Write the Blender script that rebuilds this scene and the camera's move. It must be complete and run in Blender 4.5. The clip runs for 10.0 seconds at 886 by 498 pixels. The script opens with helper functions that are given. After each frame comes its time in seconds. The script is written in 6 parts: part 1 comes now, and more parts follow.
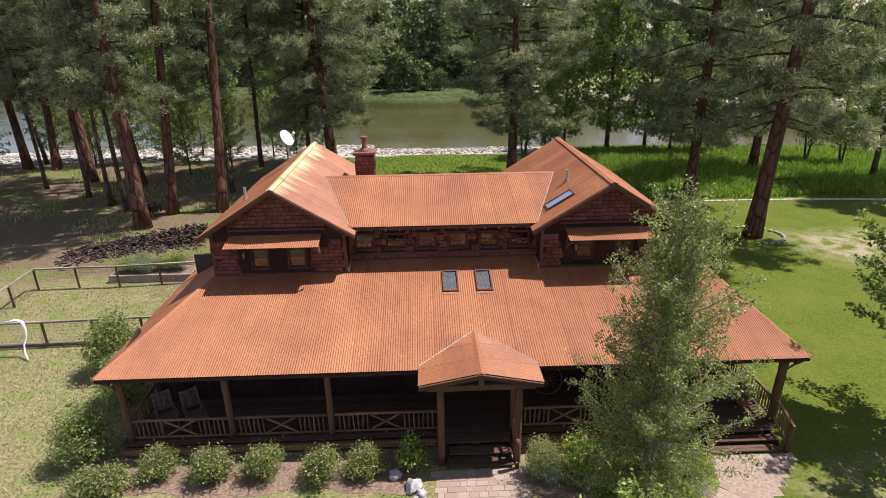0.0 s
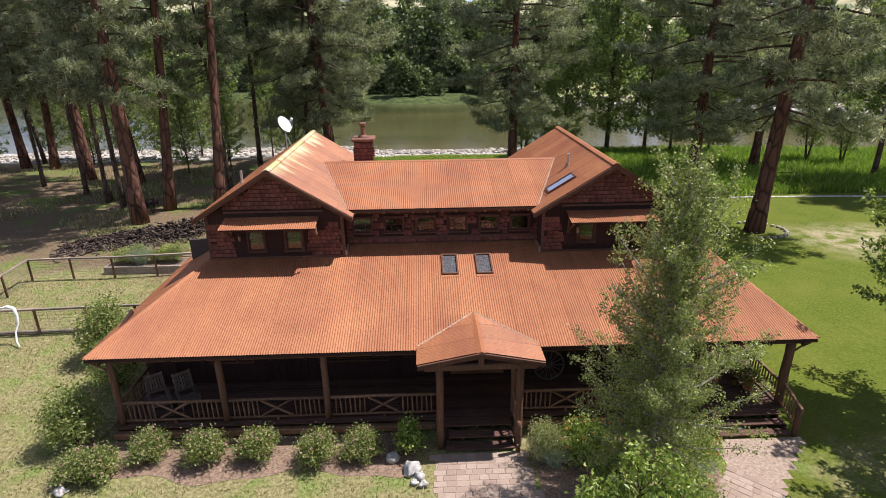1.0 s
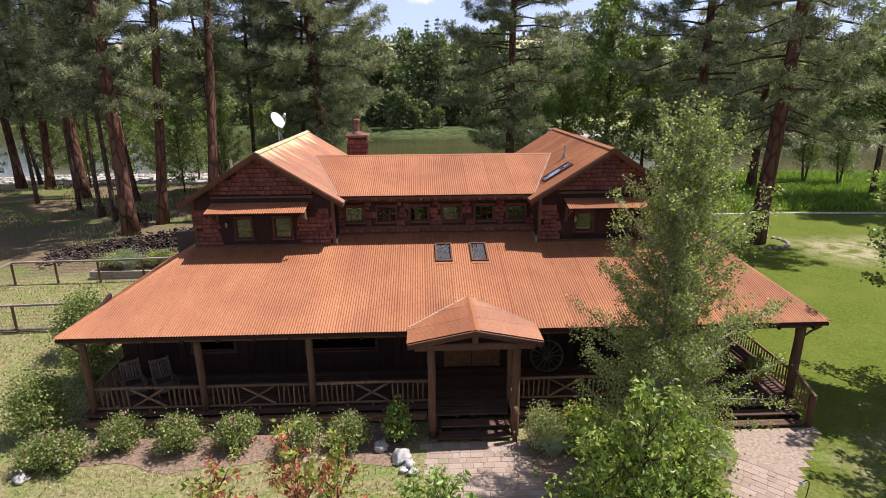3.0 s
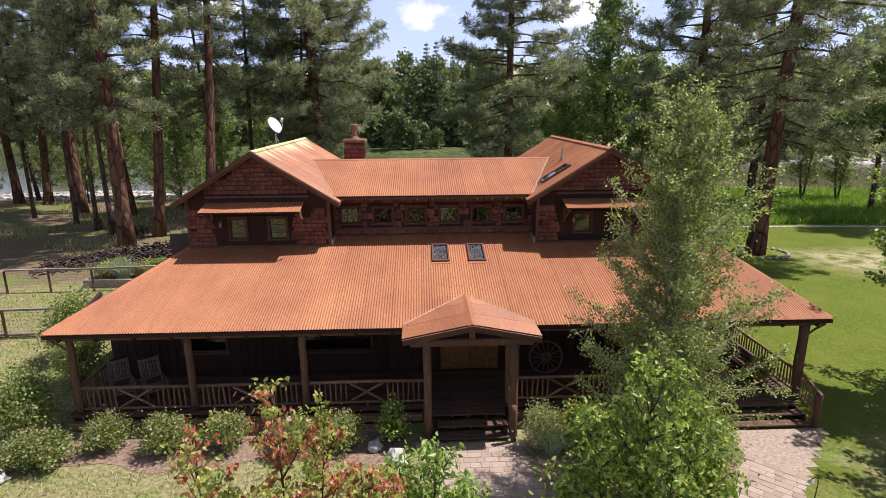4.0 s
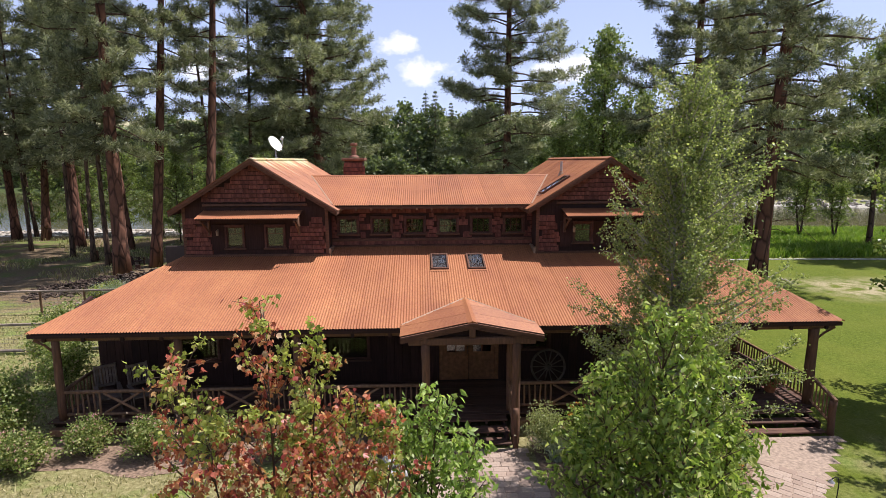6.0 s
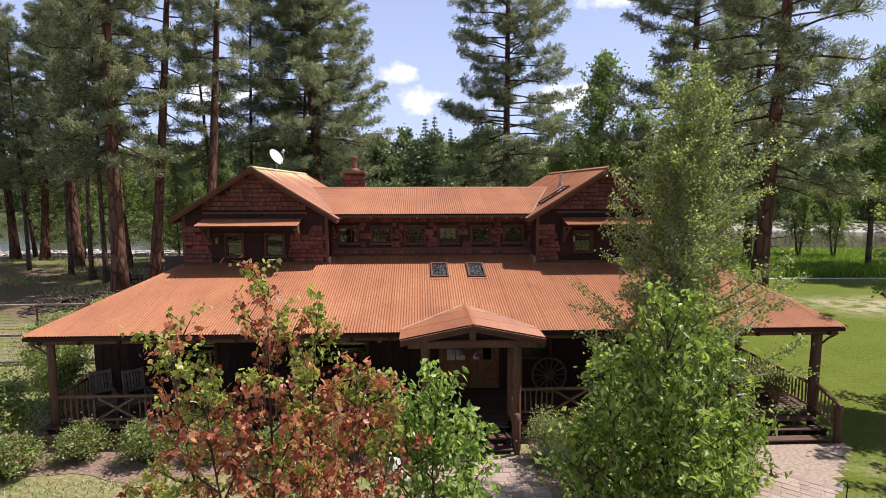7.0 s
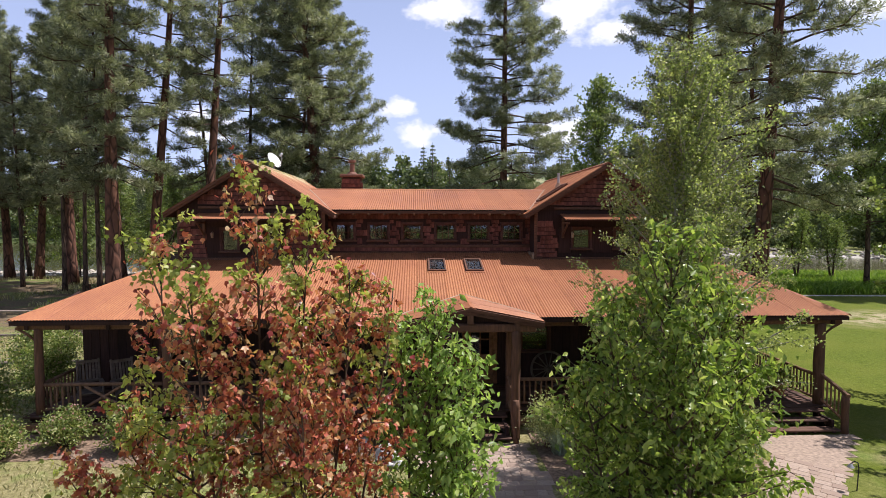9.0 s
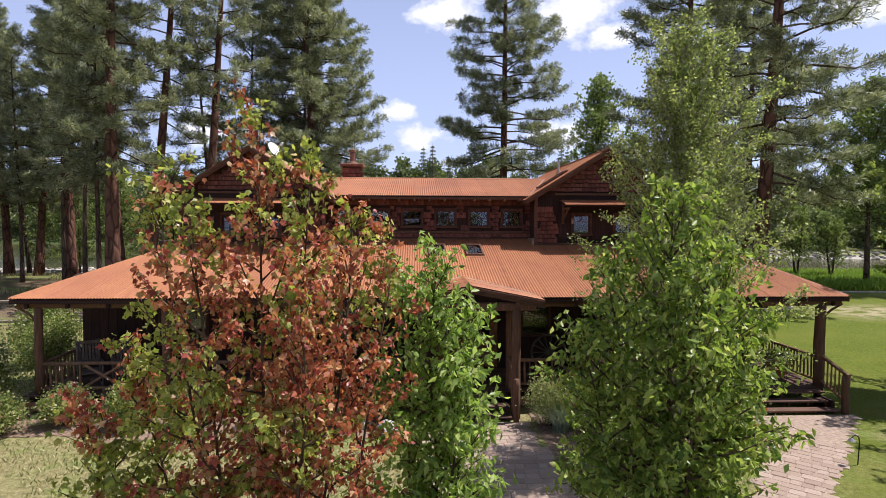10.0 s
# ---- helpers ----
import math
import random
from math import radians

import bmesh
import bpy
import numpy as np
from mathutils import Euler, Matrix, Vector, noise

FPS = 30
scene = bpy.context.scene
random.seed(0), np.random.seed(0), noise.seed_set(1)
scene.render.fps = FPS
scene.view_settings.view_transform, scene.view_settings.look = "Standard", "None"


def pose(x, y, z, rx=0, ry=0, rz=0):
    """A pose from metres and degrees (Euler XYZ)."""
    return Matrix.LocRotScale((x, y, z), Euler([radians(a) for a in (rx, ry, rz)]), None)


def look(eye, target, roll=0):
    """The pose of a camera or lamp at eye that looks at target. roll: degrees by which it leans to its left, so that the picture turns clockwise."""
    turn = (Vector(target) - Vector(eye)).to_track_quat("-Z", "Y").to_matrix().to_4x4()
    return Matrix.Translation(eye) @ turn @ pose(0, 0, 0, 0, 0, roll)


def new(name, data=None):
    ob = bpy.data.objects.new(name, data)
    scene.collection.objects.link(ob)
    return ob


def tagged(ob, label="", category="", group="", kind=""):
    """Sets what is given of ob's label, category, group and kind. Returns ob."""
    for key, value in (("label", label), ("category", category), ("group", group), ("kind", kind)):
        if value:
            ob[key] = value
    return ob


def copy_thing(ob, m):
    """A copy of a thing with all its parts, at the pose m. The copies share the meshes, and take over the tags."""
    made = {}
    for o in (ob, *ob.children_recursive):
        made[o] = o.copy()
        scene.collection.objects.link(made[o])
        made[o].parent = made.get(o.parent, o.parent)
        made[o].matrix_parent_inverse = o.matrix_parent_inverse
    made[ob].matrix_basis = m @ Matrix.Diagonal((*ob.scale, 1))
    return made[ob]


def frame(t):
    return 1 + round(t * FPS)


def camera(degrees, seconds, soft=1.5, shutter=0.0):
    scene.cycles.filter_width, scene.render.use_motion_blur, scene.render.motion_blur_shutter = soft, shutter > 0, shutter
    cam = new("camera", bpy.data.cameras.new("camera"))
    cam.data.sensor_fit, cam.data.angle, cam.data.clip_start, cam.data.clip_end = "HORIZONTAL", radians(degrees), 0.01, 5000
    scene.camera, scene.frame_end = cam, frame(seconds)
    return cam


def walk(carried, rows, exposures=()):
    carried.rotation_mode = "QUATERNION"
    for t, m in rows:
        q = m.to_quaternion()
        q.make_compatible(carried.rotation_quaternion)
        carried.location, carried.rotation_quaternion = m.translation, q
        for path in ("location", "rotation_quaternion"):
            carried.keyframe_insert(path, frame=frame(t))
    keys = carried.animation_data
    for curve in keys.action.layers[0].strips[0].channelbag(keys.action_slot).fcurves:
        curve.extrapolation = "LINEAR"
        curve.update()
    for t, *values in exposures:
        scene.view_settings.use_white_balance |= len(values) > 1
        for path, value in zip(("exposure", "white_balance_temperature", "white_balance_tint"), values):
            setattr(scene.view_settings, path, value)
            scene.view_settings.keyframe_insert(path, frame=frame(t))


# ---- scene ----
cam = camera(76.7, 10.0, soft=0.5)
PATH = [
    (0, (0.048, 0.053, 12.281), (0.106, 1.914, 11.551), -0.8),
    (0.5, (0.042, 0.056, 11.784), (0.1, 1.919, 11.057), -0.7),
    (1, (0.046, 0.043, 11.295), (0.106, 1.915, 10.595), -0.7),
    (1.5, (0.065, 0.044, 10.8), (0.129, 1.928, 10.131), -0.6),
    (2, (0.105, 0.057, 10.305), (0.169, 1.953, 9.67), -0.6),
    (2.5, (0.147, 0.073, 9.842), (0.213, 1.979, 9.239), -0.5),
    (4, (0.265, 0.126, 8.588), (0.338, 2.064, 8.101), -0.4),
    (4.5, (0.281, 0.111, 8.2), (0.356, 2.06, 7.756), -0.3),
    (5, (0.279, 0.099, 7.828), (0.356, 2.057, 7.428), -0.3),
    (5.5, (0.258, 0.117, 7.5), (0.337, 2.084, 7.143), -0.3),
    (7, (0.192, 0.054, 6.581), (0.278, 2.041, 6.364), -0.1),
    (7.5, (0.197, 0.062, 6.306), (0.285, 2.053, 6.134), -0.1),
    (8, (0.165, 0.105, 6.03), (0.26, 2.098, 5.894), 0.0),
    (8.5, (0.181, 0.135, 5.701), (0.276, 2.129, 5.584), 0.1),
    (9, (0.199, 0.129, 5.364), (0.294, 2.124, 5.26), 0.1),
    (9.5, (0.17, 0.11, 5.062), (0.267, 2.105, 4.965), 0.2),
    (10, (0.182, 0.095, 4.765), (0.278, 2.09, 4.673), 0.2),
]
walk(cam, [(t, look(eye, target, roll)) for t, eye, target, roll in PATH], [(0, 0.57, 6130, 17), (4, 0.6, 6130, 17), (7, 0.54, 6130, 17), (10, 0.5, 6130, 17)])

# ---- world, sun, exposure ----
SUN_TO = Vector((0.47, 0.14, 0.9)).normalized()
sun_elev = math.asin(SUN_TO.z)
sun_azim = math.atan2(SUN_TO.x, SUN_TO.y)
world = bpy.data.worlds.new("world")
scene.world = world
world.use_nodes = True
wn, wl = world.node_tree.nodes, world.node_tree.links
wn.clear()
sky = wn.new("ShaderNodeTexSky")
sky.sky_type, sky.sun_disc = "NISHITA", False
sky.sun_elevation, sky.sun_rotation = sun_elev, sun_azim
sky.altitude, sky.air_density, sky.dust_density, sky.ozone_density = 1100, 1.0, 3.2, 2.2
wtc = wn.new("ShaderNodeTexCoord")


def sky_math(op, a, b):
    n = wn.new("ShaderNodeMath")
    n.operation = op
    for k, v in enumerate((a, b)):
        if isinstance(v, (int, float)):
            n.inputs[k].default_value = v
        else:
            wl.new(v, n.inputs[k])
    return n.outputs[0]


def sky_noise(scale, stretch, detail, at=(0, 0, 0)):
    mp, no = wn.new("ShaderNodeMapping"), wn.new("ShaderNodeTexNoise")
    mp.inputs["Scale"].default_value, mp.inputs["Location"].default_value = stretch, at
    no.inputs["Scale"].default_value, no.inputs["Detail"].default_value, no.inputs["Roughness"].default_value = scale, detail, 0.6
    wl.new(wtc.outputs["Generated"], mp.inputs["Vector"])
    wl.new(mp.outputs[0], no.inputs["Vector"])
    return no.outputs["Fac"]


# fair-weather clouds: a few puffs by direction (east, north, up, width, height), and more all round
edge = sky_math("MULTIPLY", sky_math("SUBTRACT", sky_noise(17.0, (1, 1, 1.5), 9), 0.53), 2.2)
cover = sky_math("MULTIPLY", sky_math("SUBTRACT", sky_noise(1.7, (2.2, 2.2, 6.5), 7, (0.35, 0.2, 0.1)), 0.65), 9.0)
for e, n, u, w, h in ((0.05, 0.93, 0.345, 0.075, 0.035), (0.25, 0.9, 0.335, 0.085, 0.05), (0.31, 0.9, 0.305, 0.05, 0.022), (-0.03, 0.97, 0.195, 0.045, 0.022), (0.015, 0.98, 0.15, 0.06, 0.03), (0.6, 0.74, 0.3, 0.06, 0.035), (0.27, 0.95, 0.15, 0.1, 0.025), (-0.33, 0.93, 0.15, 0.07, 0.03)):
    mp, ln = wn.new("ShaderNodeMapping"), wn.new("ShaderNodeVectorMath")
    mp.inputs["Scale"].default_value = (1 / w, 1 / w, 1 / h)
    mp.inputs["Location"].default_value = (-e / w, -n / w, -u / h)
    ln.operation = "LENGTH"
    wl.new(wtc.outputs["Generated"], mp.inputs["Vector"])
    wl.new(mp.outputs[0], ln.inputs[0])
    cover = sky_math("MAXIMUM", cover, sky_math("ADD", sky_math("SUBTRACT", 1.0, ln.outputs["Value"]), edge))
wra = wn.new("ShaderNodeValToRGB")
wra.color_ramp.elements[0].position, wra.color_ramp.elements[1].position = 0.05, 0.42
wmix = wn.new("ShaderNodeMix")
wmix.data_type = "RGBA"
wmix.inputs["B"].default_value = (11.0, 11.2, 11.8, 1)
wbg = wn.new("ShaderNodeBackground")
wbg.inputs["Strength"].default_value = 0.066
wout = wn.new("ShaderNodeOutputWorld")
wl.new(cover, wra.inputs[0])
wl.new(wra.outputs["Color"], wmix.inputs["Factor"])
whaze = wn.new("ShaderNodeMix")
whaze.data_type = "RGBA"
whaze.inputs["B"].default_value = (8.6, 9.9, 13.8, 1)
wsep, wlow = wn.new("ShaderNodeSeparateXYZ"), wn.new("ShaderNodeMapRange")
wlow.inputs["From Min"].default_value, wlow.inputs["From Max"].default_value = 0.0, 0.7
wlow.inputs["To Min"].default_value, wlow.inputs["To Max"].default_value = 0.75, 0.15
wl.new(wtc.outputs["Generated"], wsep.inputs[0])
wl.new(wsep.outputs["Z"], wlow.inputs["Value"])
wl.new(wlow.outputs["Result"], whaze.inputs["Factor"])
wl.new(sky.outputs[0], whaze.inputs["A"])
wl.new(whaze.outputs["Result"], wmix.inputs["A"])
wl.new(wmix.outputs["Result"], wbg.inputs["Color"])
wl.new(wbg.outputs[0], wout.inputs[0])
sun = new("sun", bpy.data.lights.new("sun", "SUN"))
sun.data.energy, sun.data.angle, sun.data.color = 5.0, radians(0.53), (1.0, 0.955, 0.9)
sun.matrix_basis = look(SUN_TO * 60, (0, 0, 0))


# ---- materials ----
class Nodes:
    """A node material with a Principled shader, and short calls to wire it."""

    def __init__(self, name, rough=0.8, metal=0.0, spec=0.3):
        self.m = bpy.data.materials.new(name)
        self.m.use_nodes = True
        self.t = self.m.node_tree
        self.p = self.t.nodes["Principled BSDF"]
        self.p.inputs["Roughness"].default_value = rough
        self.p.inputs["Metallic"].default_value = metal
        self.p.inputs["Specular IOR Level"].default_value = spec
        self.tc = self.t.nodes.new("ShaderNodeTexCoord")

    def link(self, a, b):
        self.t.links.new(a, b)

    def coords(self, scale=(1, 1, 1)):
        n = self.t.nodes.new("ShaderNodeMapping")
        n.inputs["Scale"].default_value = scale
        self.link(self.tc.outputs["Object"], n.inputs["Vector"])
        return n.outputs[0]

    def noise(self, scale, detail=4, stretch=(1, 1, 1), rough=0.55):
        n = self.t.nodes.new("ShaderNodeTexNoise")
        n.inputs["Scale"].default_value, n.inputs["Detail"].default_value = scale, detail
        n.inputs["Roughness"].default_value = rough
        self.link(self.coords(stretch), n.inputs["Vector"])
        return n.outputs["Fac"]

    def ramp(self, fac, stops):
        n = self.t.nodes.new("ShaderNodeValToRGB")
        e = n.color_ramp.elements
        while len(e) < len(stops):
            e.new(0.5)
        for i, (pos, col) in enumerate(stops):
            e[i].position = pos
            e[i].color = (*col, 1) if len(col) == 3 else col
        self.link(fac, n.inputs[0])
        return n.outputs["Color"]

    def gate(self, fac, a, b):
        n = self.t.nodes.new("ShaderNodeMapRange")
        n.inputs["From Min"].default_value, n.inputs["From Max"].default_value = a, b
        self.link(fac, n.inputs["Value"])
        return n.outputs["Result"]

    def math(self, op, a, b):
        n = self.t.nodes.new("ShaderNodeMath")
        n.operation = op
        for i, v in enumerate((a, b)):
            if isinstance(v, (int, float)):
                n.inputs[i].default_value = v
            else:
                self.link(v, n.inputs[i])
        return n.outputs[0]

    def mix(self, fac, a, b, kind="MIX"):
        n = self.t.nodes.new("ShaderNodeMix")
        n.data_type, n.blend_type = "RGBA", kind
        for key, v in (("Factor", fac), ("A", a), ("B", b)):
            if isinstance(v, (int, float)):
                n.inputs[key].default_value = v
            elif isinstance(v, tuple):
                n.inputs[key].default_value = (*v, 1)
            else:
                self.link(v, n.inputs[key])
        return n.outputs["Result"]

    def random(self, island=False):
        if island:
            n = self.t.nodes.new("ShaderNodeNewGeometry")
            return n.outputs["Random Per Island"]
        return self.t.nodes.new("ShaderNodeObjectInfo").outputs["Random"]

    def axis(self, which):
        n = self.t.nodes.new("ShaderNodeSeparateXYZ")
        self.link(self.tc.outputs["Object"], n.inputs[0])
        return n.outputs[which]

    def colour(self, c):
        self.link(c, self.p.inputs["Base Color"])
        return self

    def bump(self, fac, strength=0.3, distance=0.02):
        n = self.t.nodes.new("ShaderNodeBump")
        n.inputs["Strength"].default_value, n.inputs["Distance"].default_value = strength, distance
        self.link(fac, n.inputs["Height"])
        self.link(n.outputs[0], self.p.inputs["Normal"])
        return self


def scaled(c, k):
    return tuple(v * k for v in c)


def wood(name, base, rough=0.85, vary=0.35, along=(1, 1, 1), island=False):
    n = Nodes(name, rough)
    grain = n.noise(9, 5, along)
    blot = n.noise(1.3, 3)
    col = n.ramp(grain, [(0.3, scaled(base, 0.62)), (0.7, scaled(base, 1.25))])
    col = n.mix(n.gate(blot, 0.45, 0.75), col, scaled(base, 0.7))
    hue = n.ramp(n.random(island), [(0.0, (1 - vary,) * 3), (0.5, (1, 0.96, 0.93)), (1.0, (1 + vary, 1 + vary * 0.8, 1 + vary * 0.7))])
    col = n.mix(1.0, col, hue, "MULTIPLY")
    return n.colour(col).bump(grain, 0.35, 0.01).m


def rust_roof(name, weathered=False):
    n = Nodes(name, 0.62, 0.0, 0.35)
    big = n.noise(0.55, 4)
    fine = n.noise(14, 5)
    speck = n.noise(70, 3)
    col = n.ramp(big, [(0.3, (0.27, 0.1, 0.04)), (0.5, (0.335, 0.132, 0.05)), (0.75, (0.4, 0.172, 0.066))])
    col = n.mix(n.gate(fine, 0.45, 0.8), col, (0.235, 0.073, 0.033))
    col = n.mix(n.math("MULTIPLY", n.gate(speck, 0.55, 0.75), 0.35), col, (0.55, 0.26, 0.13))
    col = n.mix(n.math("MULTIPLY", n.gate(n.noise(1.0, 5, (3.0, 0.25, 0.25)), 0.5, 0.75), 0.4), col, (0.22, 0.073, 0.036))
    tone = n.ramp(n.random(), [(0.0, (0.91, 0.89, 0.87)), (1.0, (1.08, 1.07, 1.06))])
    col = n.mix(1.0, col, tone, "MULTIPLY")
    if weathered:
        # bare galvanised metal and lichen that wander down from the ridge
        h = n.axis("Z")
        streak = n.noise(1.0, 6, (0.35, 2.6, 0.35))
        edge = n.math("ADD", n.gate(h, 6.35, 7.35), n.math("MULTIPLY", n.math("SUBTRACT", streak, 0.5), 1.7))
        bare = n.gate(edge, 0.6, 0.92)
        liche = n.ramp(n.noise(2.2, 4), [(0.4, (0.54, 0.44, 0.27)), (0.55, (0.42, 0.4, 0.17)), (0.7, (0.33, 0.35, 0.14))])
        col = n.mix(bare, col, liche)
    return n.colour(col).bump(fine, 0.12, 0.01).m


def leaf_mat(name, stops, gloss=0.45, through_light=0.45):
    n = Nodes(name, gloss, 0, 0.35)
    col = n.ramp(n.random(True), stops)
    n.colour(col)
    tr = n.t.nodes.new("ShaderNodeBsdfTranslucent")
    n.link(n.mix(1.0, col, (1.15, 1.25, 0.7), "MULTIPLY"), tr.inputs["Color"])
    mx = n.t.nodes.new("ShaderNodeMixShader")
    mx.inputs[0].default_value = through_light
    out = n.t.nodes["Material Output"]
    n.link(n.p.outputs[0], mx.inputs[1])
    n.link(tr.outputs[0], mx.inputs[2])
    n.link(mx.outputs[0], out.inputs[0])
    return n.m


def bark(name, dark, light, scale=3.0):
    n = Nodes(name, 0.95, 0, 0.1)
    plates = n.t.nodes.new("ShaderNodeTexVoronoi")
    plates.feature = "DISTANCE_TO_EDGE"
    plates.inputs["Scale"].default_value = scale
    n.link(n.coords((1, 1, 0.3)), plates.inputs["Vector"])
    v = n.gate(plates.outputs["Distance"], 0.0, 0.22)
    col = n.ramp(v, [(0.0, dark), (0.6, light)])
    col = n.mix(n.gate(n.noise(0.8, 4), 0.4, 0.8), col, scaled(light, 0.55))
    return n.colour(col).bump(v, 0.9, 0.05).m


def plain(name, col, rough=0.6, metal=0.0, vary=0.12, scale=6):
    n = Nodes(name, rough, metal)
    c = n.ramp(n.noise(scale, 4), [(0.3, scaled(col, 1 - vary)), (0.7, scaled(col, 1 + vary))])
    return n.colour(c).bump(n.noise(scale * 6, 2), 0.08, 0.01).m


def glass_mat(name):
    m = bpy.data.materials.new(name)
    m.use_nodes = True
    t = m.node_tree
    t.nodes.clear()
    out, mx = t.nodes.new("ShaderNodeOutputMaterial"), t.nodes.new("ShaderNodeMixShader")
    lw, tr, gl = t.nodes.new("ShaderNodeLayerWeight"), t.nodes.new("ShaderNodeBsdfTransparent"), t.nodes.new("ShaderNodeBsdfGlossy")
    fr = t.nodes.new("ShaderNodeMapRange")
    fr.interpolation_type = "SMOOTHSTEP"
    fr.inputs["From Min"].default_value, fr.inputs["From Max"].default_value = 0.1, 1.0
    fr.inputs["To Min"].default_value, fr.inputs["To Max"].default_value = 0.07, 0.9
    t.links.new(lw.outputs["Facing"], fr.inputs["Value"])
    tr.inputs["Color"].default_value = (0.86, 0.88, 0.89, 1)
    gl.inputs["Roughness"].default_value = 0.02
    t.links.new(fr.outputs["Result"], mx.inputs[0])
    t.links.new(tr.outputs[0], mx.inputs[1])
    t.links.new(gl.outputs[0], mx.inputs[2])
    t.links.new(mx.outputs[0], out.inputs[0])
    return m


def ground_mat():
    n = Nodes("ground_cover", 0.95, 0, 0.1)
    wob = n.math("MULTIPLY", n.math("SUBTRACT", n.noise(0.22, 5), 0.5), 9.0)
    x = n.math("ADD", n.axis("X"), wob)
    y = n.math("ADD", n.axis("Y"), n.math("MULTIPLY", n.math("SUBTRACT", n.noise(0.31, 5), 0.5), 7.0))
    fine, mid = n.noise(9, 6, rough=0.7), n.noise(1.1, 5)
    dry = n.ramp(fine, [(0.3, (0.095, 0.083, 0.034)), (0.5, (0.215, 0.19, 0.082)), (0.72, (0.36, 0.315, 0.165))])
    dry = n.mix(n.gate(mid, 0.48, 0.66), dry, n.ramp(fine, [(0.3, (0.07, 0.11, 0.02)), (0.7, (0.24, 0.27, 0.08))]))
    lawn = n.ramp(fine, [(0.3, (0.056, 0.08, 0.008)), (0.55, (0.1, 0.128, 0.014)), (0.75, (0.155, 0.175, 0.03))])
    lawn = n.mix(n.math("MULTIPLY", n.gate(n.noise(0.4, 5), 0.42, 0.7), 0.5), lawn, (0.15, 0.155, 0.025))
    duff = n.ramp(fine, [(0.3, (0.06, 0.045, 0.025)), (0.5, (0.15, 0.108, 0.062)), (0.75, (0.27, 0.19, 0.115))])
    duff = n.mix(n.gate(n.noise(0.35, 5), 0.5, 0.62), duff, n.ramp(fine, [(0.3, (0.05, 0.08, 0.015)), (0.7, (0.19, 0.21, 0.06))]))
    gravel = n.ramp(n.noise(7, 6, rough=0.75), [(0.35, (0.22, 0.2, 0.17)), (0.6, (0.52, 0.48, 0.41)), (0.75, (0.7, 0.66, 0.58))])
    sand = n.ramp(fine, [(0.3, (0.2, 0.17, 0.08)), (0.7, (0.42, 0.36, 0.22))])
    col = n.mix(n.gate(x, 5.5, 9.0), dry, lawn)
    front = n.math("MULTIPLY", n.gate(y, 14.6, 12.6), n.gate(x, 8.0, 10.5))
    col = n.mix(n.math("MULTIPLY", n.math("MULTIPLY", front, 0.9), n.gate(n.noise(0.9, 5), 0.38, 0.6)), col, dry)
    back = n.math("MULTIPLY", n.gate(y, 27.0, 30.0), n.gate(x, -6.0, -10.0))
    col = n.mix(back, col, duff)
    col = n.mix(n.math("MULTIPLY", n.gate(y, 27.0, 31.0), n.gate(x, -10.0, -5.0)), col, lawn)
    # worn bare ground beside the big pine on the lawn
    worn = n.math("MULTIPLY", n.math("MULTIPLY", n.gate(n.axis("X"), 21.5, 24.5), n.gate(n.axis("X"), 34, 29)), n.math("MULTIPLY", n.gate(n.axis("Y"), 27.0, 29.5), n.gate(n.axis("Y"), 34.5, 32.0)))
    col = n.mix(n.math("MULTIPLY", worn, n.gate(mid, 0.36, 0.56)), col, sand)
    yy = n.math("ADD", n.axis("Y"), n.math("MULTIPLY", n.math("SUBTRACT", n.noise(0.5, 5), 0.5), 3.0))
    bar = n.math("MULTIPLY", n.math("MULTIPLY", n.gate(yy, 60.5, 61.5), n.gate(x, 17.0, 12.0)), n.gate(yy, 90, 84))
    col = n.mix(bar, col, gravel)
    far = n.gate(n.axis("Y"), 92, 98)
    meadow = n.ramp(n.noise(0.09, 5), [(0.35, (0.15, 0.19, 0.05)), (0.5, (0.27, 0.27, 0.1)), (0.65, (0.40, 0.36, 0.2))])
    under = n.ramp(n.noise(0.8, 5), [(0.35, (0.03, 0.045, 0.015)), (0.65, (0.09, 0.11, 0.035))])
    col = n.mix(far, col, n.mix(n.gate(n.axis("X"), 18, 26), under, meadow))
    shore = n.math("MULTIPLY", n.math("MULTIPLY", n.gate(n.axis("Z"), -0.75, -1.0), far), n.gate(n.axis("X"), 18, 26))
    col = n.mix(shore, col, gravel)
    return n.colour(col).bump(fine, 0.7, 0.06).m


def water_mat():
    n = Nodes("river_water", 0.1, 0, 0.4)
    col = n.ramp(n.noise(0.05, 4, (0.5, 1.5, 1)), [(0.35, (0.05, 0.055, 0.02)), (0.65, (0.095, 0.09, 0.035))])
    near = n.gate(n.math("ADD", n.axis("Y"), n.math("MULTIPLY", n.noise(0.12, 4), 14.0)), 92.0, 74.0)
    col = n.mix(n.math("MULTIPLY", near, 0.6), col, n.ramp(n.noise(2.4, 5, (0.7, 1.4, 1)), [(0.4, (0.08, 0.07, 0.03)), (0.65, (0.24, 0.19, 0.1))]))
    ripple = n.math("ADD", n.noise(1.6, 4, (0.8, 1.6, 1)), n.math("MULTIPLY", n.noise(6.0, 3, (0.8, 1.6, 1)), 0.3))
    return n.colour(col).bump(ripple, 0.2, 0.1).m


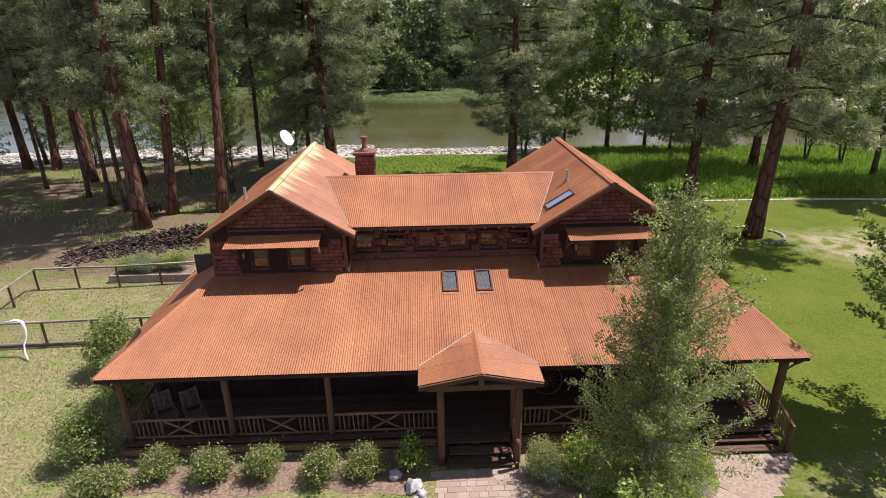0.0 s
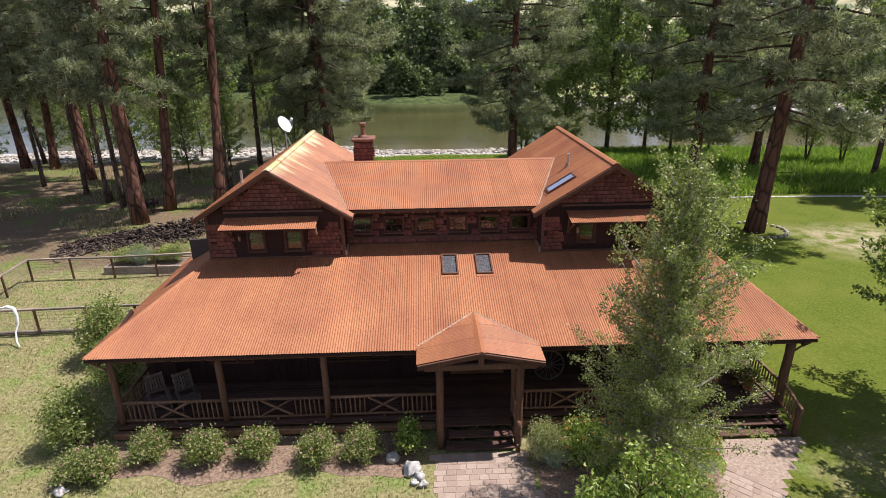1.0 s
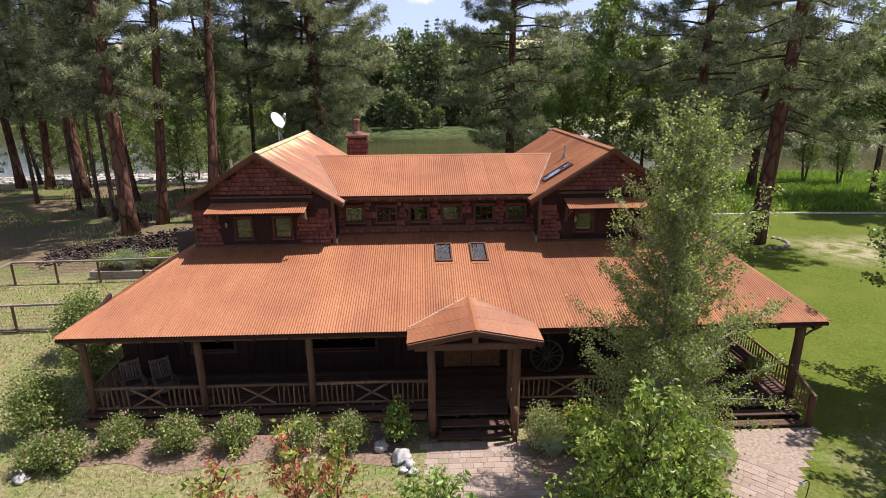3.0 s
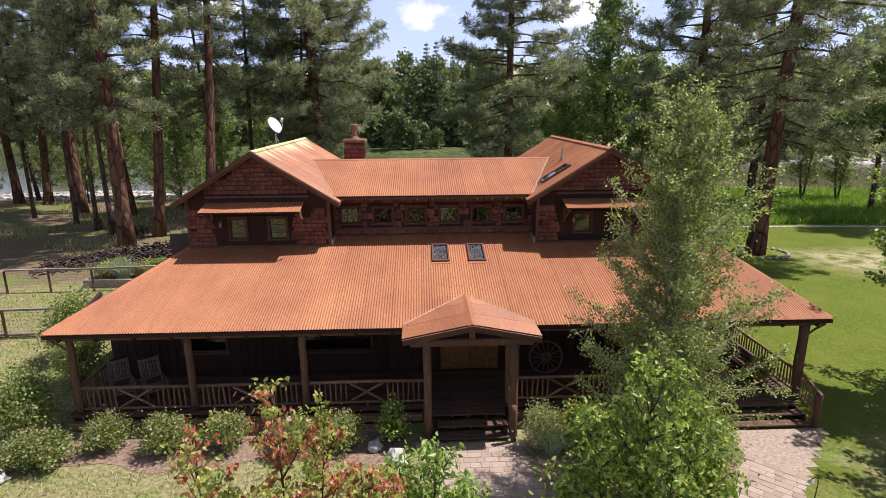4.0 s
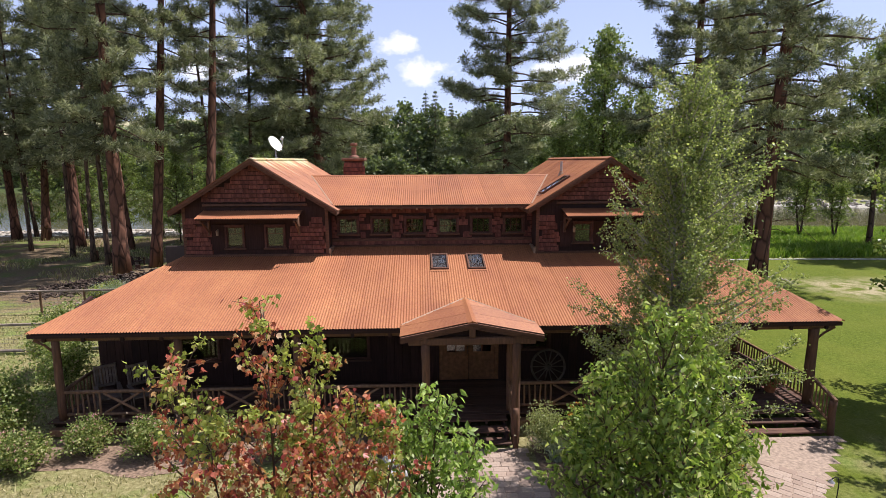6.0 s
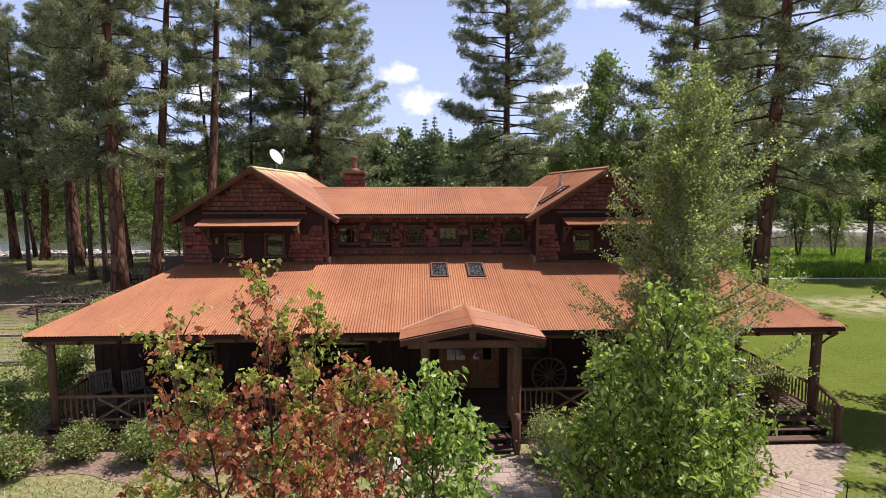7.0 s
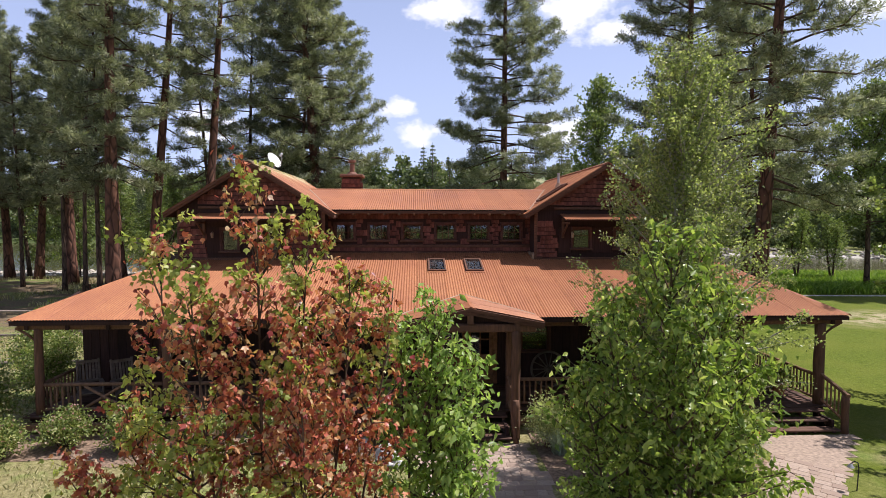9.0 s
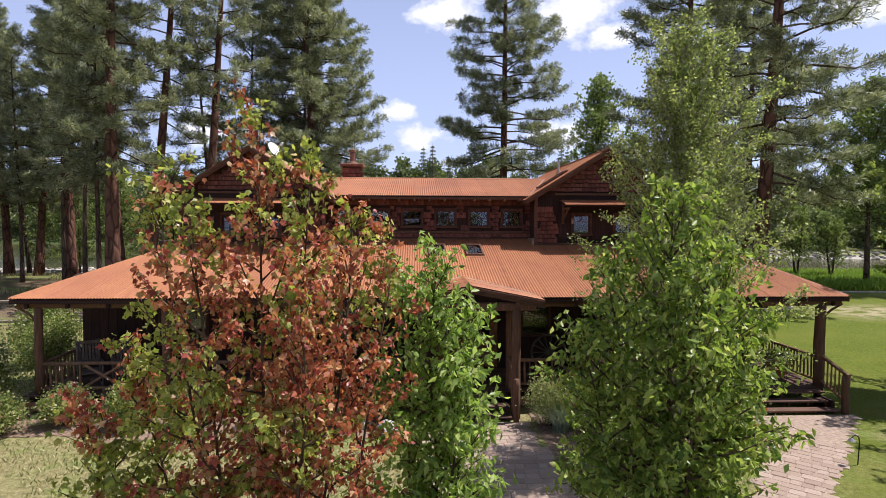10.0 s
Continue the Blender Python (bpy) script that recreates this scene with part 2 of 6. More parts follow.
M = {}
M["roof"] = rust_roof("rusted_corrugated_steel")
M["roof_worn"] = rust_roof("rusted_steel_with_bare_patches", True)
n_ = Nodes("cedar_shingle_shadow_line", 0.88, 0, 0.2)
g_ = n_.noise(11, 5, (3.0, 3.0, 0.35))
c_ = n_.ramp(g_, [(0.3, (0.09, 0.031, 0.023)), (0.7, (0.222, 0.084, 0.057))])
c_ = n_.mix(1.0, c_, n_.ramp(n_.random(), [(0.0, (0.7, 0.68, 0.66)), (0.6, (1, 1, 1)), (1.0, (1.3, 1.25, 1.2))]), "MULTIPLY")
# shadow line under each course, painted as a dark lower edge
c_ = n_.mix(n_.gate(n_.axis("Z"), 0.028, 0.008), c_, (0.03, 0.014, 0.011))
n_.colour(c_).bump(g_, 0.5, 0.012)
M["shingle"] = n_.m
M["board"] = wood("dark_stained_board", (0.043, 0.0195, 0.0145), vary=0.3, along=(3, 3, 0.25))
M["trim"] = wood("stained_trim", (0.125, 0.06, 0.036), vary=0.15, along=(0.6, 3, 3))
M["sash"] = wood("window_sash_wood", (0.1, 0.045, 0.032), vary=0.1)
M["sash_pale"] = wood("tan_painted_wood", (0.3, 0.19, 0.12), 0.6, 0.1)
M["log"] = wood("peeled_log", (0.15, 0.078, 0.045), vary=0.2, along=(2.5, 2.5, 0.3))
M["rail"] = wood("weathered_rail_wood", (0.22, 0.125, 0.07), vary=0.3, along=(1.5, 1.5, 0.5))
M["deck"] = wood("deck_planks", (0.115, 0.062, 0.041), vary=0.25, along=(0.3, 3, 3))
M["grey_wood"] = wood("grey_weathered_wood", (0.3, 0.245, 0.19), vary=0.25)
M["chair_wood"] = wood("chair_wood", (0.15, 0.112, 0.085), vary=0.2)
M["door"] = wood("varnished_door", (0.26, 0.12, 0.055), vary=0.1)
M["ground"] = ground_mat()
M["water"] = water_mat()
M["glass"] = glass_mat("window_glass")
M["flash"] = plain("zinc_flashing", (0.29, 0.19, 0.12), 0.55, 0.0, 0.35)
M["bark"] = bark("ponderosa_bark", (0.035, 0.022, 0.017), (0.18, 0.088, 0.058), 2.6)
M["bark_dark"] = bark("dark_pine_bark", (0.03, 0.024, 0.019), (0.14, 0.09, 0.062), 3.4)
M["bark_pale"] = bark("pale_aspen_bark", (0.14, 0.12, 0.09), (0.42, 0.38, 0.31), 1.6)
M["needles"] = leaf_mat("pine_needles", [(0.0, (0.08, 0.094, 0.056)), (0.45, (0.205, 0.22, 0.125)), (0.85, (0.37, 0.375, 0.23)), (1.0, (0.54, 0.53, 0.37))], 0.4, 0.36)
M["needles_far"] = leaf_mat("fir_needles", [(0.0, (0.06, 0.08, 0.045)), (1.0, (0.2, 0.22, 0.115))], 0.6, 0.4)
M["aspen_leaf"] = leaf_mat("aspen_leaves", [(0.0, (0.12, 0.15, 0.055)), (0.6, (0.265, 0.305, 0.11)), (0.9, (0.42, 0.44, 0.17)), (1.0, (0.55, 0.53, 0.27))], 0.35, 0.55)
M["cotton_leaf"] = leaf_mat("cottonwood_leaves", [(0.0, (0.085, 0.125, 0.034)), (0.7, (0.22, 0.27, 0.075)), (1.0, (0.36, 0.41, 0.13))], 0.4, 0.42)
M["far_leaf"] = leaf_mat("far_bank_leaves", [(0.0, (0.06, 0.085, 0.036)), (0.7, (0.15, 0.18, 0.07)), (1.0, (0.25, 0.275, 0.12))], 0.5, 0.4)
M["maple_green"] = leaf_mat("green_maple_leaves", [(0.0, (0.09, 0.145, 0.027)), (0.5, (0.235, 0.315, 0.062)), (0.9, (0.4, 0.46, 0.115)), (1.0, (0.55, 0.54, 0.23))], 0.36, 0.45)
M["maple_red"] = leaf_mat("bronze_red_maple_leaves", [(0.0, (0.25, 0.045, 0.042)), (0.4, (0.5, 0.145, 0.092)), (0.7, (0.62, 0.26, 0.145)), (0.9, (0.53, 0.36, 0.15)), (1.0, (0.74, 0.53, 0.41))], 0.36, 0.46)
M["maple_lime"] = leaf_mat("lime_maple_leaves", [(0.0, (0.15, 0.23, 0.05)), (0.6, (0.32, 0.43, 0.11)), (1.0, (0.5, 0.57, 0.2))], 0.38, 0.52)
M["maple_yellow"] = leaf_mat("yellow_green_maple_leaves", [(0.0, (0.18, 0.22, 0.045)), (0.6, (0.4, 0.44, 0.1)), (1.0, (0.56, 0.5, 0.17))], 0.4, 0.48)
M["shrub"] = leaf_mat("shrub_leaves", [(0.0, (0.1, 0.145, 0.035)), (0.6, (0.24, 0.29, 0.08)), (0.93, (0.42, 0.41, 0.17)), (1.0, (0.5, 0.34, 0.26))], 0.45, 0.45)
M["bloom"] = leaf_mat("pink_blossoms", [(0.0, (0.42, 0.2, 0.18)), (1.0, (0.62, 0.4, 0.36))], 0.6, 0.3)
M["orange"] = leaf_mat("orange_blossoms", [(0.0, (0.6, 0.12, 0.03)), (1.0, (0.75, 0.3, 0.05))], 0.6, 0.3)
M["blade"] = leaf_mat("tall_grass_blades", [(0.0, (0.1, 0.18, 0.018)), (0.7, (0.2, 0.3, 0.035)), (1.0, (0.34, 0.39, 0.1))], 0.6, 0.45)
M["feather"] = leaf_mat("feathery_leaves", [(0.0, (0.2, 0.23, 0.08)), (0.6, (0.4, 0.42, 0.18)), (1.0, (0.56, 0.54, 0.3))], 0.6, 0.45)
M["pale_blade"] = leaf_mat("pale_blue_green_blades", [(0.0, (0.22, 0.27, 0.2)), (1.0, (0.52, 0.56, 0.48))], 0.6, 0.4)
M["straw"] = leaf_mat("dry_grass_blades", [(0.0, (0.14, 0.15, 0.045)), (0.5, (0.3, 0.27, 0.11)), (1.0, (0.5, 0.43, 0.24))], 0.7, 0.3)
M["lawn_blade"] = leaf_mat("lawn_blades", [(0.0, (0.08, 0.14, 0.014)), (0.8, (0.15, 0.22, 0.03)), (1.0, (0.24, 0.27, 0.07))], 0.6, 0.4)
M["stone"] = plain("river_stone", (0.42, 0.39, 0.35), 0.85, 0, 0.4, 3)
M["white_stone"] = plain("white_boulder", (0.44, 0.42, 0.38), 0.9, 0, 0.4, 6)
M["steel"] = plain("galvanised_steel", (0.42, 0.4, 0.38), 0.4, 0.6)
M["white"] = plain("white_enamel", (0.78, 0.78, 0.76), 0.4)
M["rust_pipe"] = plain("rusty_pipe", (0.2, 0.09, 0.055), 0.7, 0, 0.4)
M["black"] = plain("black_iron", (0.02, 0.02, 0.022), 0.5, 0.3)
# dimness of the rooms, put into the colour of the sheets behind windows
M["dark_room"] = plain("painted_room_shade", (0.08, 0.06, 0.05), 0.9)
# pale grey of the sky reflected in the skylights, as a plain colour
M["blind"] = plain("painted_sky_reflection", (0.22, 0.21, 0.215), 0.7, 0, 0.05, 2)
M["wheel"] = wood("old_wheel_wood", (0.13, 0.1, 0.075), vary=0.2)
M["soil"] = plain("bark_mulch", (0.2, 0.135, 0.09), 0.95, 0, 0.5, 14)
M["sand"] = plain("jointing_sand", (0.3, 0.225, 0.165), 0.95, 0, 0.3, 12)
M["wire"] = plain("fence_wire", (0.2, 0.18, 0.15), 0.5, 0.4)
n_ = Nodes("brick_paver", 0.9, 0, 0.2)
n_.colour(n_.mix(n_.gate(n_.noise(18, 4), 0.4, 0.8), n_.ramp(n_.random(), [(0.0, (0.275, 0.2, 0.15)), (0.5, (0.33, 0.25, 0.187)), (1.0, (0.39, 0.305, 0.235))]), (0.265, 0.19, 0.145))).bump(n_.noise(30, 4), 0.4, 0.01)
M["paver"] = n_.m
n_ = Nodes("cobble_stones", 0.9, 0, 0.2)
n_.colour(n_.ramp(n_.random(True), [(0.0, (0.2, 0.17, 0.135)), (0.6, (0.37, 0.325, 0.26)), (1.0, (0.52, 0.47, 0.385))]))
M["cobble"] = n_.m
n_ = Nodes("split_firewood", 0.9, 0, 0.1)
n_.colour(n_.ramp(n_.random(True), [(0.0, (0.03, 0.022, 0.018)), (0.7, (0.07, 0.05, 0.038)), (1.0, (0.17, 0.13, 0.095))]))
M["firewood"] = n_.m


# ---- mesh tools ----
class MB:
    """Vertices and faces of one mesh."""

    def __init__(self):
        self.v, self.f = [], []

    def add(self, vs, fs):
        k = len(self.v)
        self.v += [tuple(p) for p in vs]
        self.f += [tuple(i + k for i in q) for q in fs]
        return self

    def box(self, lo, hi, bev=0.01, m=None):
        """A box with chamfered edges between two corners."""
        c = [(a + b) / 2 for a, b in zip(lo, hi)]
        h = [abs(b - a) / 2 for a, b in zip(lo, hi)]
        b = min(bev, min(h) * 0.45)
        vs, idx = [], {}
        for sx in (-1, 1):
            for sy in (-1, 1):
                for sz in (-1, 1):
                    for ax in range(3):
                        p = [sx * (h[0] - b), sy * (h[1] - b), sz * (h[2] - b)]
                        p[ax] = (sx, sy, sz)[ax] * h[ax]
                        idx[sx, sy, sz, ax] = len(vs)
                        q = Vector([p[i] + c[i] for i in range(3)])
                        vs.append(m @ q if m else q)
        fs = []
        for ax in range(3):
            o1, o2 = [(1, 2), (2, 0), (0, 1)][ax]
            for s in (-1, 1):
                quad = []
                for a, d in ((-1, -1), (1, -1), (1, 1), (-1, 1)):
                    k = [0, 0, 0]
                    k[ax], k[o1], k[o2] = s, a, d
                    quad.append(idx[(*k, ax)])
                fs.append(quad if s > 0 else quad[::-1])
            for a in (-1, 1):
                for d in (-1, 1):
                    k, l = [0, 0, 0], [0, 0, 0]
                    k[o1], k[o2], k[ax] = a, d, -1
                    l[o1], l[o2], l[ax] = a, d, 1
                    q = [idx[(*k, o1)], idx[(*l, o1)], idx[(*l, o2)], idx[(*k, o2)]]
                    fs.append(q if a * d < 0 else q[::-1])
        for sx in (-1, 1):
            for sy in (-1, 1):
                for sz in (-1, 1):
                    q = [idx[sx, sy, sz, i] for i in range(3)]
                    fs.append(q if sx * sy * sz > 0 else q[::-1])
        return self.add(vs, fs)

    def tube(self, pts, rads, sides=8, caps=True):
        """A tube along points, with a radius at each."""
        pts = [Vector(p) for p in pts]
        rings = []
        k0 = len(self.v)
        side = None
        for i, p in enumerate(pts):
            d = (pts[min(i + 1, len(pts) - 1)] - pts[max(i - 1, 0)]).normalized()
            if side is None:
                side = d.orthogonal().normalized()
            side = (side - d * side.dot(d)).normalized()
            up = d.cross(side)
            for j in range(sides):
                a = 2 * math.pi * j / sides
                self.v.append(tuple(p + (side * math.cos(a) + up * math.sin(a)) * rads[i]))
        for i in range(len(pts) - 1):
            for j in range(sides):
                a, b = k0 + i * sides + j, k0 + i * sides + (j + 1) % sides
                self.f.append((a, b, b + sides, a + sides))
        if caps:
            self.f.append(tuple(k0 + j for j in range(sides))[::-1])
            self.f.append(tuple(k0 + (len(pts) - 1) * sides + j for j in range(sides)))
        return self

    def prism(self, poly, axis, a, b):
        """A polygon, given in the two other axes, drawn out along an axis from a to b."""
        n, vs = len(poly), []
        for t in (a, b):
            for p, q in poly:
                vs.append({"x": (t, p, q), "y": (p, t, q), "z": (p, q, t)}[axis])
        fs = [tuple(range(n)), tuple(range(2 * n - 1, n - 1, -1))]
        fs += [(i + n, (i + 1) % n + n, (i + 1) % n, i) for i in range(n)]
        return self.add(vs, fs)

    def blob(self, c, r, seed=0, rough=0.25, rings=5, segs=8):
        """A worn stone."""
        c = Vector(c)
        vs = []
        for i in range(rings + 1):
            for j in range(segs):
                th, ph = math.pi * i / rings, 2 * math.pi * j / segs
                d = Vector((math.sin(th) * math.cos(ph), math.sin(th) * math.sin(ph), math.cos(th)))
                k = 1 + rough * noise.noise(d * 1.6 + Vector((seed * 3.1, seed, 0)))
                vs.append(c + Vector((d.x * r[0], d.y * r[1], d.z * r[2])) * k)
        fs = [(i * segs + j, (i + 1) * segs + j, (i + 1) * segs + (j + 1) % segs, i * segs + (j + 1) % segs) for i in range(rings) for j in range(segs)]
        return self.add(vs, fs)

    def mesh(self, name, material, smooth=False):
        me = bpy.data.meshes.new(name)
        me.from_pydata(self.v, [], self.f)
        me.materials.append(material)
        if smooth:
            me.shade_smooth()
        return me


def grown(ob):
    """The pose of an object in the world, by its chain of parents."""
    m = ob.matrix_basis.copy()
    while ob.parent:
        m = ob.parent.matrix_basis @ ob.matrix_parent_inverse @ m
        ob = ob.parent
    return m


def thing(name, at, label, category, group="", kind=""):
    ob = new(name)
    ob.empty_display_size = 0.2
    ob.matrix_basis = Matrix.Translation(at)
    return tagged(ob, label, category, group, kind)


def part(name, shape, material, parent, label="", smooth=False, at=None):
    """One mesh object under a thing or a part. The shape is in the world's metres, or, with at, round its own origin."""
    me = shape.mesh(name, material, smooth) if isinstance(shape, MB) else shape
    ob = new(name, me)
    ob.parent = parent
    ob.matrix_parent_inverse = grown(parent).inverted()
    if at is not None:
        ob.matrix_basis = at
    return tagged(ob, label)


def solid(name, shape, material, label, category, kind="", group="", smooth=False, at=None):
    ob = new(name, shape.mesh(name, material, smooth) if isinstance(shape, MB) else shape)
    if at is not None:
        ob.matrix_basis = at
    return tagged(ob, label, category, group, kind)


def ground_z(x, y):
    """Height of the ground: level at the house, gently down to the river, up again past it."""
    z = -0.012 * max(0.0, min(y, 64.0) - 14)
    z += 0.12 * noise.noise(Vector((x * 0.09, y * 0.09, 0))) * min(1.0, max(0.0, (y - 26) / 10)) 
    near = 62.5 - 0.18 * max(0.0, x - 22) + (3.0 if x < -6 else 0.0)
    far = far_bank(x)
    if y > near:
        z -= 1.6 * min(1.0, (y - near) / 13)
    if y > far - 6:
        k = min(1.0, (y - far + 6) / 9)
        z += 1.9 * k * k * (3 - 2 * k)
    if y > far + 25:
        z += 0.012 * (y - far - 25)
    return z


def far_bank(x):
    return 124 - 0.42 * max(0.0, x - 20) - 0.25 * min(0.0, x + 5) * 1.6


# ---- ground and river ----
def axis_steps(parts):
    out = []
    for a, b, step in parts:
        n = max(1, round((b - a) / step))
        out += [a + (b - a) * i / n for i in range(n)]
    return out + [parts[-1][1]]


gx = axis_steps([(-900, -200, 100), (-200, -60, 10), (-60, 60, 2), (60, 200, 10), (200, 900, 100)])
gy = axis_steps([(-300, -20, 40), (-20, 50, 2), (50, 75, 1), (75, 240, 3), (240, 1500, 90)])
gb = MB()
gb.add([(x, y, ground_z(x, y)) for y in gy for x in gx], [(j * len(gx) + i, j * len(gx) + i + 1, (j + 1) * len(gx) + i + 1, (j + 1) * len(gx) + i) for j in range(len(gy) - 1) for i in range(len(gx) - 1)])
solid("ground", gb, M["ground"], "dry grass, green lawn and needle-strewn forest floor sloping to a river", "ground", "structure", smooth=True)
wb = MB().add([(-900, 55, -1.4), (900, 55, -1.4), (900, 330, -1.4), (-900, 330, -1.4)], [(0, 1, 2, 3)])
solid("water", wb, M["water"], "shallow olive-brown river with small ripples and sky glare", "river", "structure")


# ---- the house ----
house = thing("house", (0.9, 20.5, 0), "two-storey wooden lodge with rusted corrugated roofs, dormers and porch", "house")

EAVE_Y, EAVE_Z, SLOPE = 14.27, 2.87, math.tan(radians(13.7))
EAVE_L, EAVE_R, HIP_L, HIP_R = -9.8, 11.6, 0.443, 0.28
WALL_Y, TOP_Y, BACK_Y = 16.6, 19.72, 27.3
PITCH = 0.076


def roof_z(y):
    return EAVE_Z + (y - EAVE_Y) * SLOPE


def sheets(parent, origin, along, up, width, low, high, material, lift=0.012, sheet=11):
    """Corrugated sheets side by side on a slope. low(u) and high(u): where a sheet starts and ends up the slope, u metres along the eave."""
    origin, along, up = Vector(origin), Vector(along).normalized(), Vector(up).normalized()
    nrm = along.cross(up).normalized()
    if nrm.z < 0:
        nrm = -nrm
    n = int(round(width / (PITCH / 6)))
    step = width / n
    k = 0
    while k < n:
        mb, end, rows = MB(), min(n, k + sheet * 6), []
        for i in range(k, end + 1):
            u = i * step
            a, b = low(u), high(u)
            if b - a < 0.01:
                b = a + 0.01
            h = 0.0115 * math.cos(2 * math.pi * u / PITCH) + lift
            rows.append([origin + along * u + up * v + nrm * (h + (0.004 if i == k else 0)) for v in (a, b)])
        mb.add([p for r in rows for p in r], [(2 * i, 2 * i + 2, 2 * i + 3, 2 * i + 1) for i in range(len(rows) - 1)])
        if any(high(i * step) - low(i * step) > 0.05 for i in range(k, end + 1)):
            part("roof_panel", mb, material, parent, smooth=True)
        k = end


def slab(name, corners, thick, material, parent, label=""):
    """A flat board through corners, with thickness downwards."""
    mb, n = MB(), len(corners)
    mb.add([Vector(c) for c in corners] + [Vector(c) - Vector((0, 0, thick)) for c in corners], [tuple(range(n)), tuple(range(2 * n - 1, n - 1, -1))] + [(i + n, (i + 1) % n + n, (i + 1) % n, i) for i in range(n)])
    return part(name, mb, material, parent, label)


def strip(name, a, b, width, material, parent, label="", thick=0.03, lift=0.03):
    """A ridge, hip or valley strip folded over a line."""
    a, b = Vector(a) + Vector((0, 0, lift)), Vector(b) + Vector((0, 0, lift))
    mb = MB()
    d = (b - a).normalized()
    s = d.cross(Vector((0, 0, 1))).normalized() * width / 2
    dn = Vector((0, 0, -width * 0.22))
    vs = []
    for p in (a, b):
        vs += [p - s + dn, p, p + s + dn, p + s + dn - Vector((0, 0, thick)), p - Vector((0, 0, thick)), p - s + dn - Vector((0, 0, thick))]
    fs = [(i, (i + 1) % 6, (i + 1) % 6 + 6, i + 6) for i in range(6)] + [(0, 5, 4, 1), (1, 4, 3, 2), (6, 7, 10, 11), (7, 8, 9, 10)]
    return part(name, mb.add(vs, fs), material, parent, label)


def wall_with_openings(name, x0, x1, z0, z1, y0, y1, openings, material, parent, label=""):
    """An upright wall along x with real openings (xa, xb, za, zb)."""
    xs = sorted({x0, x1, *[o[0] for o in openings], *[o[1] for o in openings]})
    zs = sorted({z0, z1, *[o[2] for o in openings], *[o[3] for o in openings]})
    nx, nz_ = len(xs) - 1, len(zs) - 1

    def full(i, j):
        if not (0 <= i < nx and 0 <= j < nz_):
            return False
        cx, cz = (xs[i] + xs[i + 1]) / 2, (zs[j] + zs[j + 1]) / 2
        return not any(o[0] < cx < o[1] and o[2] < cz < o[3] for o in openings)

    mb = MB()
    at = {}
    for k, y in enumerate((y0, y1)):
        for i, x in enumerate(xs):
            for j, z in enumerate(zs):
                at[i, j, k] = len(mb.v)
                mb.v.append((x, y, z))
    for i in range(nx):
        for j in range(nz_):
            if not full(i, j):
                continue
            mb.f.append((at[i, j, 0], at[i + 1, j, 0], at[i + 1, j + 1, 0], at[i, j + 1, 0]))
            mb.f.append((at[i, j, 1], at[i, j + 1, 1], at[i + 1, j + 1, 1], at[i + 1, j, 1]))
            for di, dj, p, q in ((-1, 0, (i, j), (i, j + 1)), (1, 0, (i + 1, j + 1), (i + 1, j)), (0, -1, (i + 1, j), (i, j)), (0, 1, (i, j + 1), (i + 1, j + 1))):
                if not full(i + di, j + dj):
                    mb.f.append((at[(*p, 0)], at[(*q, 0)], at[(*q, 1)], at[(*p, 1)]))
    return part(name, mb, material, parent, label)


def window(x0, x1, z0, z1, y, cols, rows, label, top_row=False, open_wall=0.12):
    """A window in a wall that faces -y: casing, sash bars, pane, sill."""
    w = part("window", MB().box((x0 - 0.07, y - 0.035, z1), (x1 + 0.07, y + 0.03, z1 + 0.09), 0.008), M["sash"], house, label)
    for a, b in ((x0 - 0.07, x0), (x1, x1 + 0.07)):
        part("casing", MB().box((a, y - 0.033, z0), (b, y + 0.03, z1), 0.008), M["sash"], w)
    part("sill", MB().box((x0 - 0.1, y - 0.07, z0 - 0.06), (x1 + 0.1, y + 0.03, z0), 0.01), M["trim"], w)
    part("pane", MB().box((x0, y + 0.05, z0), (x1, y + 0.056, z1), 0.001), M["glass"], w).visible_shadow = False
    bars = MB()
    for a, b in ((x0, x0 + 0.035), (x1 - 0.035, x1)):
        bars.box((a, y + 0.02, z0), (b, y + 0.075, z1), 0.004)
    for a, b in ((z0, z0 + 0.04), (z1 - 0.035, z1)):
        bars.box((x0 + 0.035, y + 0.02, a), (x1 - 0.035, y + 0.075, b), 0.004)
    part("sash_frame", bars, M["sash"], w)
    for i in range(1, cols):
        c = x0 + (x1 - x0) * i / cols
        lo = z1 - (z1 - z0) * 0.33 if top_row else z0 + 0.04
        part("muntin", MB().box((c - 0.011, y + 0.035, lo), (c + 0.011, y + 0.068, z1 - 0.035), 0.003), M["sash"], w)
    for i in range(1, rows):
        c = z1 - (z1 - z0) * 0.33 if top_row else z0 + (z1 - z0) * i / rows
        part("muntin", MB().box((x0 + 0.035, y + 0.037, c - 0.011), (x1 - 0.035, y + 0.066, c + 0.011), 0.003), M["sash"], w)
    return w


SHINGLES = []
for i_ in range(10):
    w_ = 0.13 + 0.022 * i_
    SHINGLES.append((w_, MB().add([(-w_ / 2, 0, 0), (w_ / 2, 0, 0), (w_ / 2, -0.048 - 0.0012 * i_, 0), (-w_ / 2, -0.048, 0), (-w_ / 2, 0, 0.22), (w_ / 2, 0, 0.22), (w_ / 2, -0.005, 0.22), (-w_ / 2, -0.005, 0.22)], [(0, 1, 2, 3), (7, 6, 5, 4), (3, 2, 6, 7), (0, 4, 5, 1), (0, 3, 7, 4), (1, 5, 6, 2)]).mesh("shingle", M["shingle"])))


